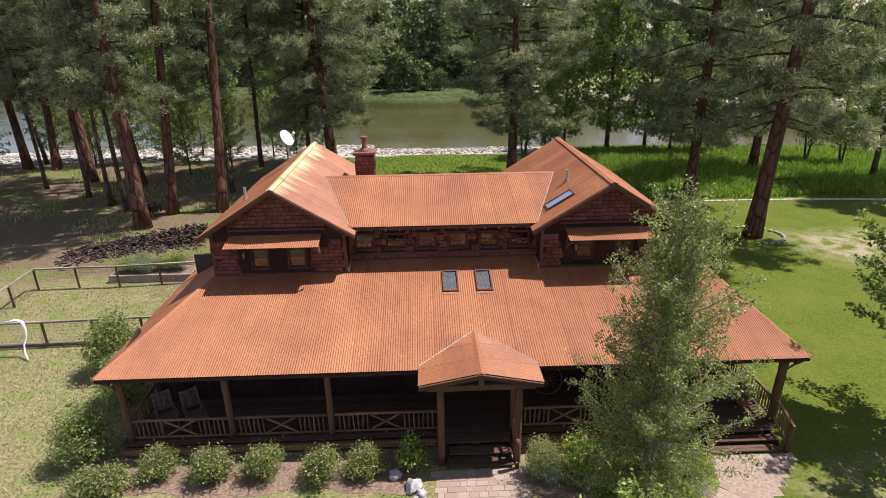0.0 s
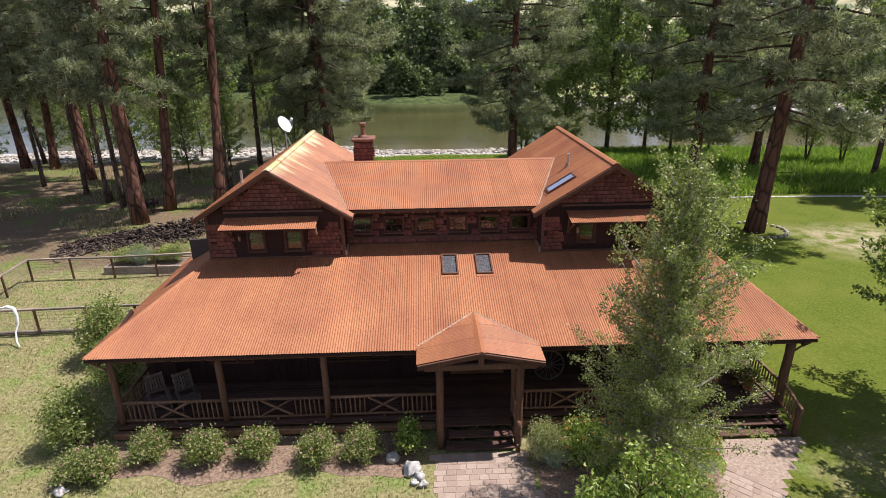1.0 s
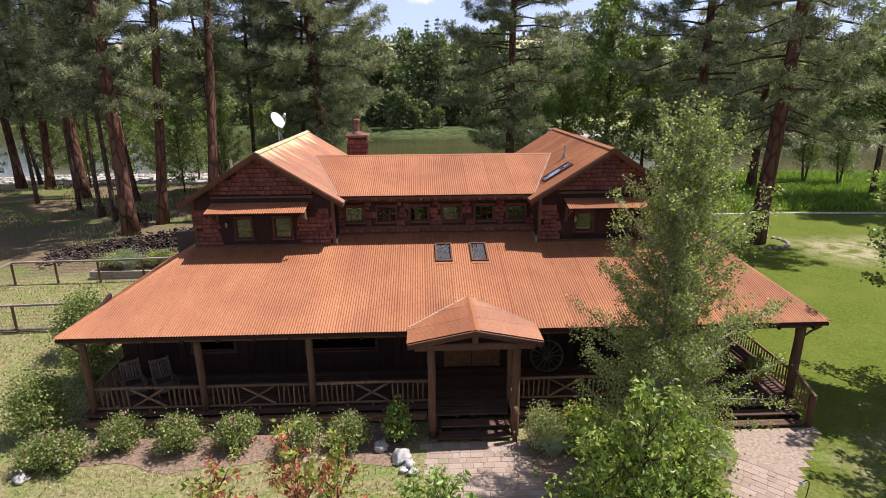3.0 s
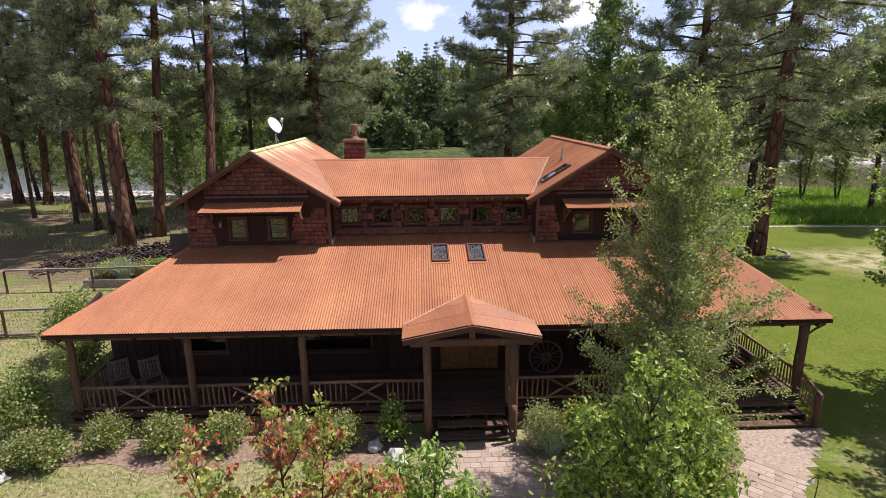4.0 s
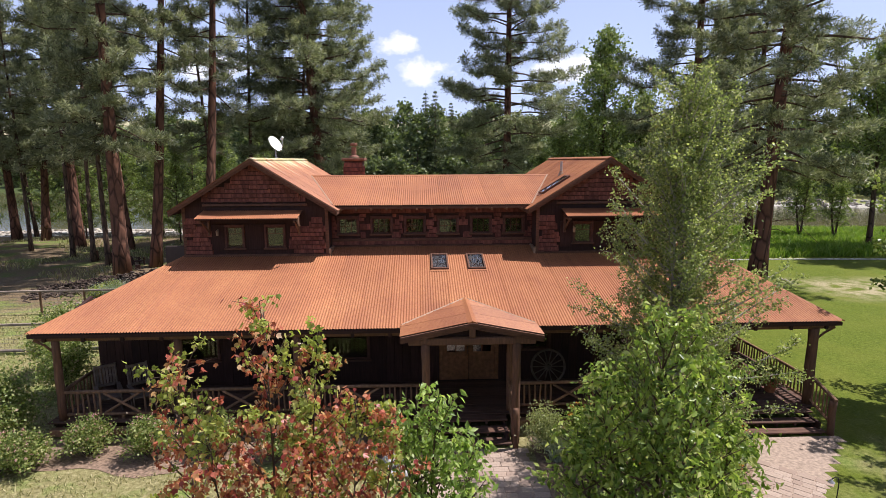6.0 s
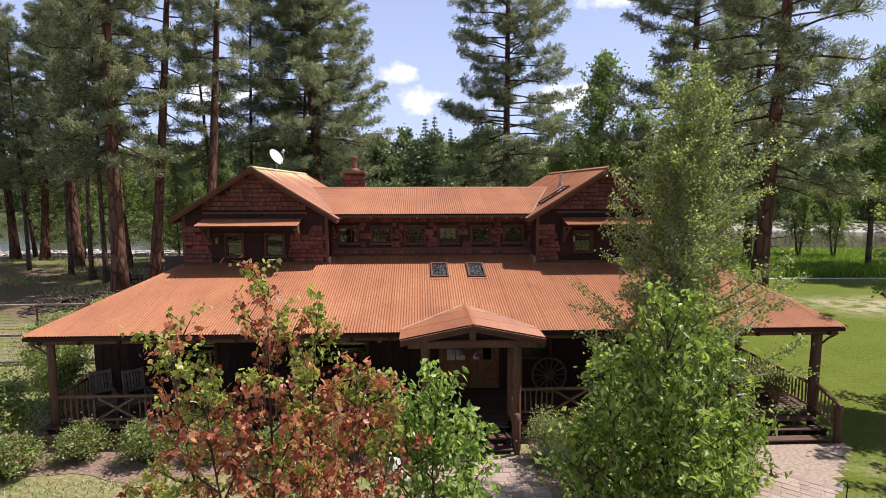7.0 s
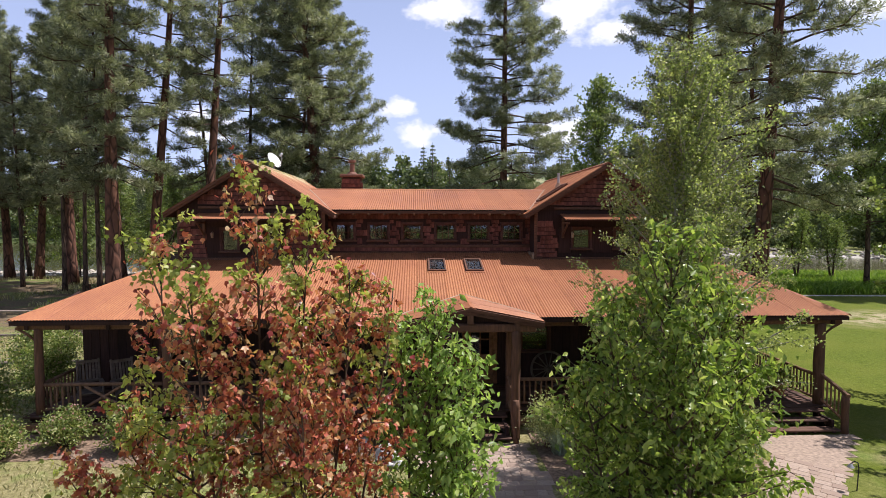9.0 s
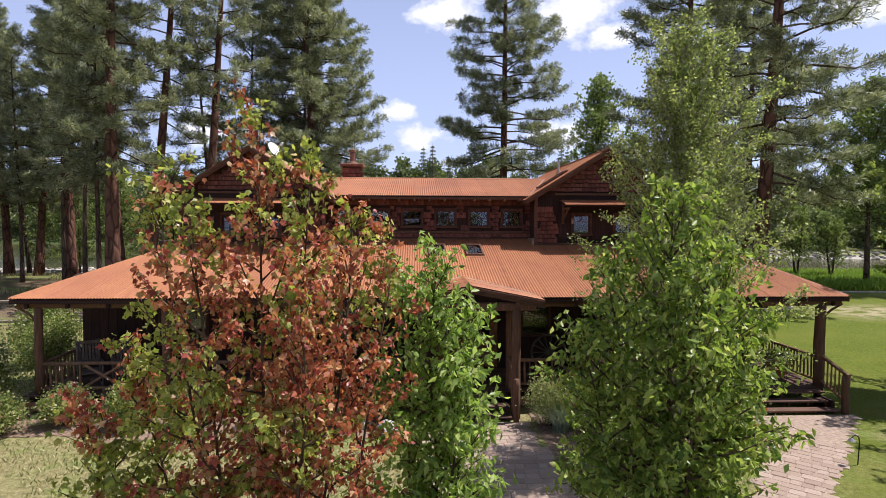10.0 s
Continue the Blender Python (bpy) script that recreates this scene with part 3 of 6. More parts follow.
def shingles(parent, x0, x1, z0, z1, y, keep, rng, course=0.145):
    """Wooden shingles in courses on a wall that faces -y, where keep(x, z) holds."""
    z = z0
    while z < z1 - 0.05:
        x = x0 - rng.random() * 0.06
        while x < x1 - 0.02:
            w, me = SHINGLES[int(rng.random() * 10)]
            if x + w > x1 + 0.01:
                w, me = SHINGLES[0]
            c = x + w / 2
            if keep(c - w * 0.3, z + 0.03) and keep(c + w * 0.3, z + 0.03) and keep(c - w * 0.25, z + 0.14) and keep(c + w * 0.25, z + 0.14):
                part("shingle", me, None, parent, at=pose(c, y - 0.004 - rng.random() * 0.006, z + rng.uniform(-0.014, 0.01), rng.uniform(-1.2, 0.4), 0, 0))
            x += w + 0.006
        z += course


# lower storey
body = part("wall", MB().box((-7.6, BACK_Y - 0.2, 0), (8.7, BACK_Y, 4.2), 0.01), M["board"], house)
part("wall", MB().box((-9.4, WALL_Y + 0.2, 0), (-9.2, BACK_Y - 0.2, 2.9), 0.01), M["board"], house)
part("wall", MB().box((8.5, WALL_Y + 0.2, 0), (8.7, BACK_Y - 0.2, 4.0), 0.01), M["board"], house)
part("wall", MB().box((-9.4, BACK_Y - 0.2, 0), (-7.6, BACK_Y, 2.95), 0.01), M["board"], house)
DOOR = (0.78, 2.62, 0.45, 2.5)
porch_windows = [(-7.2, -5.9, 1.25, 2.3), (-3.6, -1.4, 1.2, 2.35), (3.35, 4.15, 1.45, 2.3), (6.1, 7.3, 1.25, 2.3)]
front_wall = wall_with_openings("wall", -9.4, 8.7, 0, 2.95, WALL_Y, WALL_Y + 0.2, [DOOR, *porch_windows], M["board"], house, "dark vertical board wall under the porch")
for wx0, wx1, wz0, wz1 in porch_windows:
    window(wx0, wx1, wz0, wz1, WALL_Y, 4, 2, "dark wooden porch window with small panes", True)
part("interior_floor", MB().box((-9.2, WALL_Y + 0.2, 0.3), (8.5, BACK_Y - 0.2, 0.42), 0.01), M["deck"], house)
# added dark sheet behind the porch windows, in place of unlit rooms
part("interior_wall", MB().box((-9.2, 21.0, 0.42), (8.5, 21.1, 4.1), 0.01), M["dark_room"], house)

# front slope, with hips to the sides
front = slab("roof", [(EAVE_L, EAVE_Y, EAVE_Z - 0.03), (EAVE_R, EAVE_Y, EAVE_Z - 0.03), (EAVE_R - HIP_R * 5.75, 20.02, roof_z(20.02) - 0.03), (EAVE_L + HIP_L * 5.75, 20.02, roof_z(20.02) - 0.03)], 0.1, M["board"], house, "broad rust-orange corrugated porch roof")
up_front = Vector((0, 1, SLOPE)).normalized()
run = math.hypot(5.75, 5.75 * SLOPE)


def hip_top(u):
    return min(run, max(0, u) / HIP_L * run / 5.75, max(0, EAVE_R - EAVE_L - u) / HIP_R * run / 5.75)


sheets(front, (EAVE_L, EAVE_Y - 0.04, EAVE_Z), (1, 0, 0), up_front, EAVE_R - EAVE_L, lambda u: 0, hip_top, M["roof"])
for side, ex, hip in ((1, EAVE_L, HIP_L), (-1, EAVE_R, HIP_R)):
    rise = SLOPE / hip
    top_in = (2.16 if side > 0 else 2.5)
    wz = EAVE_Z + min(top_in * rise, 1.9)
    s = slab("roof", [(ex, EAVE_Y, EAVE_Z - 0.04), (ex + side * 5.75 * hip, EAVE_Y + 5.75, roof_z(20.02) - 0.04), (ex + side * 5.75 * hip, BACK_Y + 0.4, roof_z(20.02) - 0.04), (ex, BACK_Y + 0.4, EAVE_Z - 0.04)], 0.1, M["board"], house, "steep rust-orange corrugated side roof")
    upv = Vector((side * hip, 0, SLOPE)).normalized()
    runv = math.hypot(5.75 * hip, 5.75 * SLOPE)
    sheets(s, (ex - side * 0.03, EAVE_Y, EAVE_Z), (0, 1, 0), upv, BACK_Y + 0.4 - EAVE_Y, lambda u: 0, lambda u: min(runv, u * runv / 5.75), M["roof"])
    strip("hip_cap", (ex, EAVE_Y, EAVE_Z), (ex + side * 5.75 * hip, EAVE_Y + 5.75, roof_z(20.02)), 0.2, M["roof"], house, lift=0.045)
slab("roof", [(EAVE_L + 2.52, 20.0, roof_z(20.02) - 0.06), (EAVE_R - 1.6, 20.0, roof_z(20.02) - 0.06), (EAVE_R - 1.6, BACK_Y + 0.4, 4.1), (EAVE_L + 2.52, BACK_Y + 0.4, 4.1)], 0.1, M["board"], house)
part("fascia", MB().box((EAVE_L, EAVE_Y - 0.03, EAVE_Z - 0.125), (EAVE_R, EAVE_Y + 0.01, EAVE_Z - 0.035), 0.008), M["board"], house)
part("fascia", MB().box((EAVE_L - 0.02, EAVE_Y + 0.01, EAVE_Z - 0.125), (EAVE_L + 0.02, BACK_Y + 0.4, EAVE_Z - 0.035), 0.008), M["trim"], house)
part("fascia", MB().box((EAVE_R - 0.02, EAVE_Y + 0.01, EAVE_Z - 0.125), (EAVE_R + 0.02, BACK_Y + 0.4, EAVE_Z - 0.035), 0.008), M["trim"], house)
for i_ in range(22):
    rx = EAVE_L + 0.35 + i_ * 0.985
    part("rafter_tail", MB().box((rx - 0.045, EAVE_Y + 0.05, -0.14), (rx + 0.045, EAVE_Y + 2.3, 0.0), 0.008, Matrix.Translation((0, 0, EAVE_Z - 0.13)) @ Matrix(((1, 0, 0, 0), (0, 1, 0, 0), (0, SLOPE, 1, -EAVE_Y * SLOPE), (0, 0, 0, 1)))), M["board"], house)

# dormers
G_Y, G_RIDGE, G_EAVE, G_WALL = 18.72, 7.26, 5.57, 18.98


def dormer(peak, worn):
    half, wall = 2.73, 2.4
    tilt = (G_RIDGE - G_EAVE) / half
    top = G_RIDGE - (half - wall) * 0 - wall * tilt
    base = 3.6
    wins = [(-0.97, -0.45, 4.32, 5.02), (0.34, 0.9, 4.32, 5.02)] if worn else [(-1.07, -0.5, 4.4, 5.05), (0.38, 0.95, 4.4, 5.05)]
    front_w = wall_with_openings("wall", peak - wall, peak + wall, base, top - 0.07, G_WALL, G_WALL + 0.14, [(peak + a, peak + b, c, d) for a, b, c, d in wins], M["board"], house, "shingled dormer gable wall")
    part("gable", MB().prism([(peak - wall, top - 0.07), (peak + wall, top - 0.07), (peak, G_RIDGE - 0.07)], "y", G_WALL, G_WALL + 0.14), M["board"], house)
    for s in (-1, 1):
        part("wall", MB().box((peak + s * wall, G_WALL + 0.14, base), (peak + s * (wall - 0.14), 27.1, top - 0.06), 0.004), M["board"], house)
    part("wall", MB().box((peak - wall, 27.1, base), (peak + wall, 27.24, top - 0.07), 0.004), M["board"], house)
    part("gable", MB().prism([(peak - wall, top - 0.07), (peak + wall, top - 0.07), (peak, G_RIDGE - 0.07)], "y", 27.1, 27.24), M["board"], house)
    # added sheet that stops daylight showing through the dormer windows
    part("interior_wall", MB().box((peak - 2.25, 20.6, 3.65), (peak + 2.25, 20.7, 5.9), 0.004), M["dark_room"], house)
    for a, b, c, d in wins:
        window(peak + a, peak + b, c, d, G_WALL - 0.03, 2, 2, "dormer window with divided top sash", True)
    # dark boards round the windows, corner boards and band
    part("panel", MB().box((peak + wins[0][1] + 0.08, G_WALL - 0.03, 4.25), (peak + wins[1][0] - 0.08, G_WALL, 5.12), 0.006), M["board"], house)
    part("panel", MB().box((peak + wins[0][0] - 0.5, G_WALL - 0.028, 4.25), (peak + wins[0][0] - 0.08, G_WALL, 5.12), 0.006), M["board"], house)
    part("band", MB().box((peak - 1.72, G_WALL - 0.05, 5.72), (peak + 1.72, G_WALL, 5.8), 0.008), M["trim"], house)
    part("band", MB().box((peak - wall - 0.02, G_WALL - 0.05, 4.0), (peak + wall + 0.02, G_WALL - 0.002, 4.1), 0.008), M["trim"], house)
    for s in (-1, 1):
        a, b = sorted((peak + s * wall, peak + s * (wall - 0.09)))
        part("corner_board", MB().box((a - 0.012, G_WALL - 0.035, 4.1), (b + 0.012, G_WALL - 0.003, top - 0.1), 0.008), M["trim"], house)
    rng = random.Random(5 if worn else 9)

    def keep(x, z):
        if abs(x - peak) > wall - 0.1 or z > G_RIDGE - 0.12 - abs(x - peak) * tilt:
            return False
        if 5.1 < z < 5.82:
            return z < 5.3 and abs(x - peak) > 1.78
        return not (wins[0][0] - 0.5 < x - peak < wins[1][1] + 0.14 and 4.1 < z < 5.3)

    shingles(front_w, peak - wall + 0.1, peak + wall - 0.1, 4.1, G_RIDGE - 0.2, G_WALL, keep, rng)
    # roof
    for s in (-1, 1):
        sl = slab("roof", [(peak, G_Y, G_RIDGE - 0.03), (peak, 27.45, G_RIDGE - 0.03), (peak + s * half, 27.45, G_EAVE - 0.03), (peak + s * half, G_Y, G_EAVE - 0.03)][::s], 0.09, M["board"], house, "rust-orange dormer roof slope with bare pale patches" if worn and s > 0 else "rust-orange corrugated dormer roof slope")
        up = Vector((-s, 0, tilt)).normalized()
        rn = math.hypot(half, half * tilt)
        sheets(sl, (peak + s * (half + 0.03), G_Y - 0.03, G_EAVE - 0.018), (0, 1, 0), up, 27.45 - G_Y + 0.06, lambda u: 0, lambda u: rn + 0.03, M["roof_worn"] if worn and s > 0 else M["roof"])
        # barge board in two steps
        for yy, dz, hh in ((G_Y - 0.05, 0.0, 0.17), (G_Y - 0.085, 0.0, 0.08)):
            mb = MB().prism([(peak, G_RIDGE - dz), (peak, G_RIDGE - dz - hh), (peak + s * half, G_EAVE - dz - hh), (peak + s * half, G_EAVE - dz)], "y", yy, yy + 0.035)
            part("barge_board", mb, M["trim"], house)
        part("fascia", MB().box((peak + s * half - 0.02, G_Y, G_EAVE - 0.14), (peak + s * half + 0.02, 27.4, G_EAVE - 0.03), 0.006), M["trim"], house)
    strip("ridge_cap", (peak, G_Y - 0.06, G_RIDGE), (peak, 27.48, G_RIDGE), 0.26, M["roof_worn"] if worn else M["roof"], house, lift=0.05)
    # awning over the windows
    a0, a1 = (peak - 1.66, peak + 1.55) if worn else (peak - 1.55, peak + 1.5)
    aw = slab("awning", [(a0, 18.12, 5.38), (a1, 18.12, 5.38), (a1, 18.96, 5.56), (a0, 18.96, 5.56)], 0.045, M["board"], house, "small rusted corrugated window awning")
    upv = Vector((0, 0.84, 0.18)).normalized()
    sheets(aw, (a0 - 0.02, 18.10, 5.376), (1, 0, 0), upv, a1 - a0 + 0.04, lambda u: 0, lambda u: 0.875, M["roof"], lift=0.014)
    for bx in (a0 + 0.12, a1 - 0.12):
        br = MB()
        br.box((bx - 0.04, 18.9, 4.75), (bx + 0.04, 18.975, 5.45), 0.008)
        br.box((bx - 0.035, 18.2, 5.23), (bx + 0.035, 18.95, 5.3), 0.008)
        br.tube([(bx, 18.92, 4.85), (bx, 18.7, 5.0), (bx, 18.35, 5.24)], [0.03, 0.035, 0.03], 6)
        part("awning_bracket", br, M["log"], aw)
    part("awning_light", MB().tube([(a0 + 0.42, 18.9, 4.95), (a0 + 0.42, 18.82, 4.9), (a0 + 0.42, 18.82, 4.76)], [0.02, 0.05, 0.04], 8), M["flash"], house)


dormer(-5.25, True)
dormer(6.6, False)

# the link between the dormers
L_EAVE_Y, L_EAVE_Z, L_RIDGE_Y, L_RIDGE_Z = 19.2, 5.7, 23.2, 6.58
link_up = Vector((0, L_RIDGE_Y - L_EAVE_Y, L_RIDGE_Z - L_EAVE_Z))
link_slope = link_up.z / link_up.y
wins = [(-2.6 + 1.165 * i, -1.96 + 1.165 * i, 4.66, 5.2) for i in range(6)]
link_wall = wall_with_openings("wall", -2.85, 4.2, 3.9, 5.62, TOP_Y, TOP_Y + 0.14, wins, M["board"], house, "shingled upper wall with a row of six windows")
for w_ in wins:
    window(*w_, TOP_Y - 0.02, 3, 2, "small six-pane clerestory window")
# added dark sheet behind the clerestory row, in place of an unlit room
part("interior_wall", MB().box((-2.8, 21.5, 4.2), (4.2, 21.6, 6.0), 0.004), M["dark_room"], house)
part("band", MB().box((-2.85, TOP_Y - 0.06, 4.4), (4.2, TOP_Y - 0.001, 4.5), 0.008), M["trim"], house)
part("band", MB().box((-2.85, TOP_Y - 0.045, 4.2), (4.2, TOP_Y - 0.001, 4.27), 0.008), M["trim"], house)
rng_ = random.Random(3)
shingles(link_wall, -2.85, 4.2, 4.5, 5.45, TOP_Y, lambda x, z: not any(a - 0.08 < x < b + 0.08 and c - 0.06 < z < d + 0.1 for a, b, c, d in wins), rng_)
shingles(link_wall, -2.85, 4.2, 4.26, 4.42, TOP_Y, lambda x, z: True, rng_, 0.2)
lk = slab("roof", [(-4.9, L_EAVE_Y, L_EAVE_Z - 0.03), (6.2, L_EAVE_Y, L_EAVE_Z - 0.03), (6.2, L_RIDGE_Y, L_RIDGE_Z - 0.03), (-4.9, L_RIDGE_Y, L_RIDGE_Z - 0.03)], 0.08, M["board"], house, "rust-orange corrugated roof between the dormers")
slab("roof", [(-4.9, L_RIDGE_Y, L_RIDGE_Z - 0.03), (6.2, L_RIDGE_Y, L_RIDGE_Z - 0.03), (6.2, 27.3, 5.6), (-4.9, 27.3, 5.6)], 0.08, M["roof"], house)
gt = (G_RIDGE - G_EAVE) / 2.73
lrun = link_up.length
link_n = link_up.normalized()


def link_low(u):
    x = -4.9 + u
    # height at which the link's plane lies above the nearer dormer's slope
    edge = G_RIDGE - (min(abs(x + 5.25), abs(x - 6.6))) * gt
    return max(0.0, min(lrun, (edge - L_EAVE_Z) / link_n.z))


sheets(lk, (-4.9, L_EAVE_Y - 0.03, L_EAVE_Z - 0.006), (1, 0, 0), link_up, 11.1, link_low, lambda u: lrun, M["roof"])
strip("ridge_cap", (-4.9 + 0.75, L_RIDGE_Y, L_RIDGE_Z), (6.2 - 0.75, L_RIDGE_Y, L_RIDGE_Z), 0.22, M["roof"], house, lift=0.045)
part("fascia", MB().box((-2.6, L_EAVE_Y - 0.02, L_EAVE_Z - 0.13), (3.9, L_EAVE_Y + 0.015, L_EAVE_Z - 0.04), 0.006), M["trim"], house)
for i_ in range(13):
    rx = -2.45 + i_ * 0.515
    part("rafter_tail", MB().box((rx - 0.03, L_EAVE_Y - 0.05, 5.52), (rx + 0.03, TOP_Y, 5.6), 0.006), M["rail"], house)
for pk, s in ((-5.25, 1), (6.6, -1)):
    low = (pk + s * (G_RIDGE - L_EAVE_Z) / gt, L_EAVE_Y, L_EAVE_Z)
    high = (pk + s * (G_RIDGE - L_RIDGE_Z) / gt, L_RIDGE_Y, L_RIDGE_Z)
    strip("valley_flashing", low, high, 0.07, M["flash"], house, "weathered tan valley flashing", 0.01, 0.045)

# skylights in the front slope, and one in the right dormer
def skylight(m, w, h):
    f = part("skylight", MB().box((-w / 2, -0.0, 0.02), (-w / 2 + 0.06, h, 0.09), 0.01, m).box((w / 2 - 0.06, 0, 0.02), (w / 2, h, 0.09), 0.01, m).box((-w / 2 + 0.06, 0, 0.02), (w / 2 - 0.06, 0.07, 0.088), 0.01, m).box((-w / 2 + 0.06, h - 0.07, 0.02), (w / 2 - 0.06, h, 0.088), 0.01, m), M["trim"], house, "skylight with a dark brown frame")
    part("pane", MB().box((-w / 2 + 0.06, 0.07, 0.06), (w / 2 - 0.06, h - 0.07, 0.068), 0.001, m), M["glass"], f).visible_shadow = False
    # added pale sheet under the glass gives the look of reflected sky
    part("blind", MB().box((-w / 2 + 0.02, 0.02, -0.02), (w / 2 - 0.02, h - 0.02, 0.035), 0.004, m), M["blind"], f, "added pale sheet under the pane, painted as reflected sky")
    part("apron", MB().box((-w / 2 - 0.02, -0.12, 0.022), (w / 2 + 0.02, 0.0, 0.035), 0.004, m), M["roof"], f)


for sx in (0.86, 2.06):
    skylight(Matrix.Translation((sx, 17.72, roof_z(17.72))) @ Matrix.Rotation(math.atan(SLOPE), 4, "X"), 0.58, 1.2)
mR = Matrix.Translation((6.6 - 2.05, 19.95, G_RIDGE - 2.05 * gt)) @ Matrix.Rotation(-math.atan(gt), 4, "Y") @ Matrix.Rotation(radians(-90), 4, "Z")
skylight(mR, 0.62, 1.15)


# porch gable over the entrance
P_X, P_Y, P_RIDGE, P_EAVE, P_HALF = 1.5, 13.4, 3.25, 2.9, 1.78
pt = (P_RIDGE - P_EAVE) / P_HALF
for s in (-1, 1):
    sl = slab("roof", [(P_X, P_Y, P_RIDGE - 0.03), (P_X, 15.9, P_RIDGE - 0.03), (P_X + s * P_HALF, 14.45, P_EAVE - 0.03), (P_X + s * P_HALF, P_Y, P_EAVE - 0.03)][::s], 0.07, M["board"], house, "small rust-orange entrance gable roof")
    up = Vector((-s, 0, pt)).normalized()
    rn = math.hypot(P_HALF, P_HALF * pt)

    def lowp(u):
        y = P_Y - 0.03 + u
        return max(0.0, min(rn, ((roof_z(y) - P_EAVE) / pt) / P_HALF * rn))

    sheets(sl, (P_X + s * (P_HALF + 0.02), P_Y - 0.03, P_EAVE), (0, 1, 0), up, 2.55, lowp, lambda u: rn + 0.02, M["roof"])
    for yy, hh in ((P_Y - 0.06, 0.16), (P_Y - 0.09, 0.07)):
        part("barge_board", MB().prism([(P_X, P_RIDGE), (P_X, P_RIDGE - hh), (P_X + s * P_HALF, P_EAVE - hh), (P_X + s * P_HALF, P_EAVE)], "y", yy, yy + 0.035), M["trim"], house)
    yv = EAVE_Y + (P_EAVE - EAVE_Z) / SLOPE
    yt = EAVE_Y + (P_RIDGE - EAVE_Z) / SLOPE
    strip("valley_flashing", (P_X + s * P_HALF, yv, P_EAVE), (P_X, yt, P_RIDGE), 0.08, M["flash"], house, "weathered tan valley flashing", 0.01, 0.04)
strip("ridge_cap", (P_X, P_Y - 0.06, P_RIDGE), (P_X, 16.1, P_RIDGE), 0.24, M["roof"], house, lift=0.045)

# porch: deck, posts, beams, rails, steps
DECK = 0.45
deck = part("deck", MB().box((-9.5, 14.42, DECK - 0.16), (11.1, WALL_Y, DECK - 0.03), 0.01), M["board"], house, "dark wooden porch deck")
for i_ in range(16):
    y_ = 14.25 + i_ * 0.147
    part("deck_plank", MB().box((-9.55, y_, DECK - 0.03), (11.15, y_ + 0.14, DECK), 0.006), M["deck"], deck)
part("deck", MB().box((8.7, WALL_Y, DECK - 0.16), (11.1, 26.5, DECK - 0.004), 0.01), M["deck"], house, "side porch deck")
part("deck_skirt", MB().box((-9.45, 14.4, 0.02), (0.2, 14.46, DECK - 0.16), 0.006), M["board"], house)
part("deck_skirt", MB().box((2.75, 14.4, 0.02), (8.55, 14.46, DECK - 0.16), 0.006), M["board"], house)
part("deck_beam", MB().box((-9.5, 14.2, 0.08), (0.2, 14.4, 0.27), 0.02), M["rail"], house, "weathered timber along the porch foot")
part("deck_beam", MB().box((2.8, 14.2, 0.08), (8.5, 14.4, 0.27), 0.02), M["rail"], house)


def log_post(x, y, z0, z1, r=0.1):
    rng = random.Random(int(x * 100 + y * 7))
    pts = [(x + rng.uniform(-0.008, 0.008), y + rng.uniform(-0.008, 0.008), z0 + (z1 - z0) * i / 6) for i in range(7)]
    return part("post", MB().tube(pts, [r * rng.uniform(0.95, 1.06) for _ in pts], 12), M["log"], house, smooth=True)


POSTS = [-9.25, -6.13, -3.06, 5.9, 8.45, 10.98]
for x_ in POSTS:
    log_post(x_, 14.47, DECK, 2.63, 0.1 if x_ != 10.98 else 0.13)
for y_ in (18.1, 21.8, 25.6):
    log_post(10.98, y_, DECK, 2.63, 0.11)
for x_ in (0.34, 2.62):
    log_post(x_, 13.5, 0.0, 2.7, 0.11)
    log_post(x_, 14.47, DECK, 2.66, 0.09)
part("porch_beam", MB().tube([(-9.7, 14.47, 2.7), (0.3, 14.47, 2.7), (11.5, 14.47, 2.7)], [0.1, 0.1, 0.1], 10), M["log"], house)
part("porch_beam", MB().tube([(10.98, 14.4, 2.69), (10.98, 26.8, 2.69)], [0.1, 0.1], 10), M["log"], house)
part("porch_beam", MB().tube([(-9.25, 14.4, 2.69), (-9.25, 16.6, 2.69)], [0.09, 0.09], 10), M["log"], house)
part("porch_beam", MB().box((-0.1, 13.4, 2.66), (3.1, 13.62, 2.86), 0.03), M["log"], house, "heavy timber entrance beam")
part("porch_beam", MB().tube([(0.34, 13.36, 2.8), (0.34, 14.6, 2.8)], [0.08, 0.08], 8), M["log"], house)
part("porch_beam", MB().tube([(2.62, 13.36, 2.8), (2.62, 14.6, 2.8)], [0.08, 0.08], 8), M["log"], house)
part("king_post", MB().box((1.42, 13.36, 2.86), (1.58, 13.5, 3.26), 0.02), M["log"], house)
part("gable_board", MB().prism([(0.2, 2.86), (2.8, 2.86), (1.5, 3.2)], "y", 13.52, 13.55), M["board"], house)
for x_, d in ((11.02, 1), (-9.25, -1)):
    part("brace", MB().tube([(x_ + 0.05 * d, 14.47, 2.3), (x_ + 0.25 * d, 14.44, 2.5), (x_ + 0.5 * d, 14.4, 2.66)], [0.025, 0.03, 0.03], 6), M["log"], house)


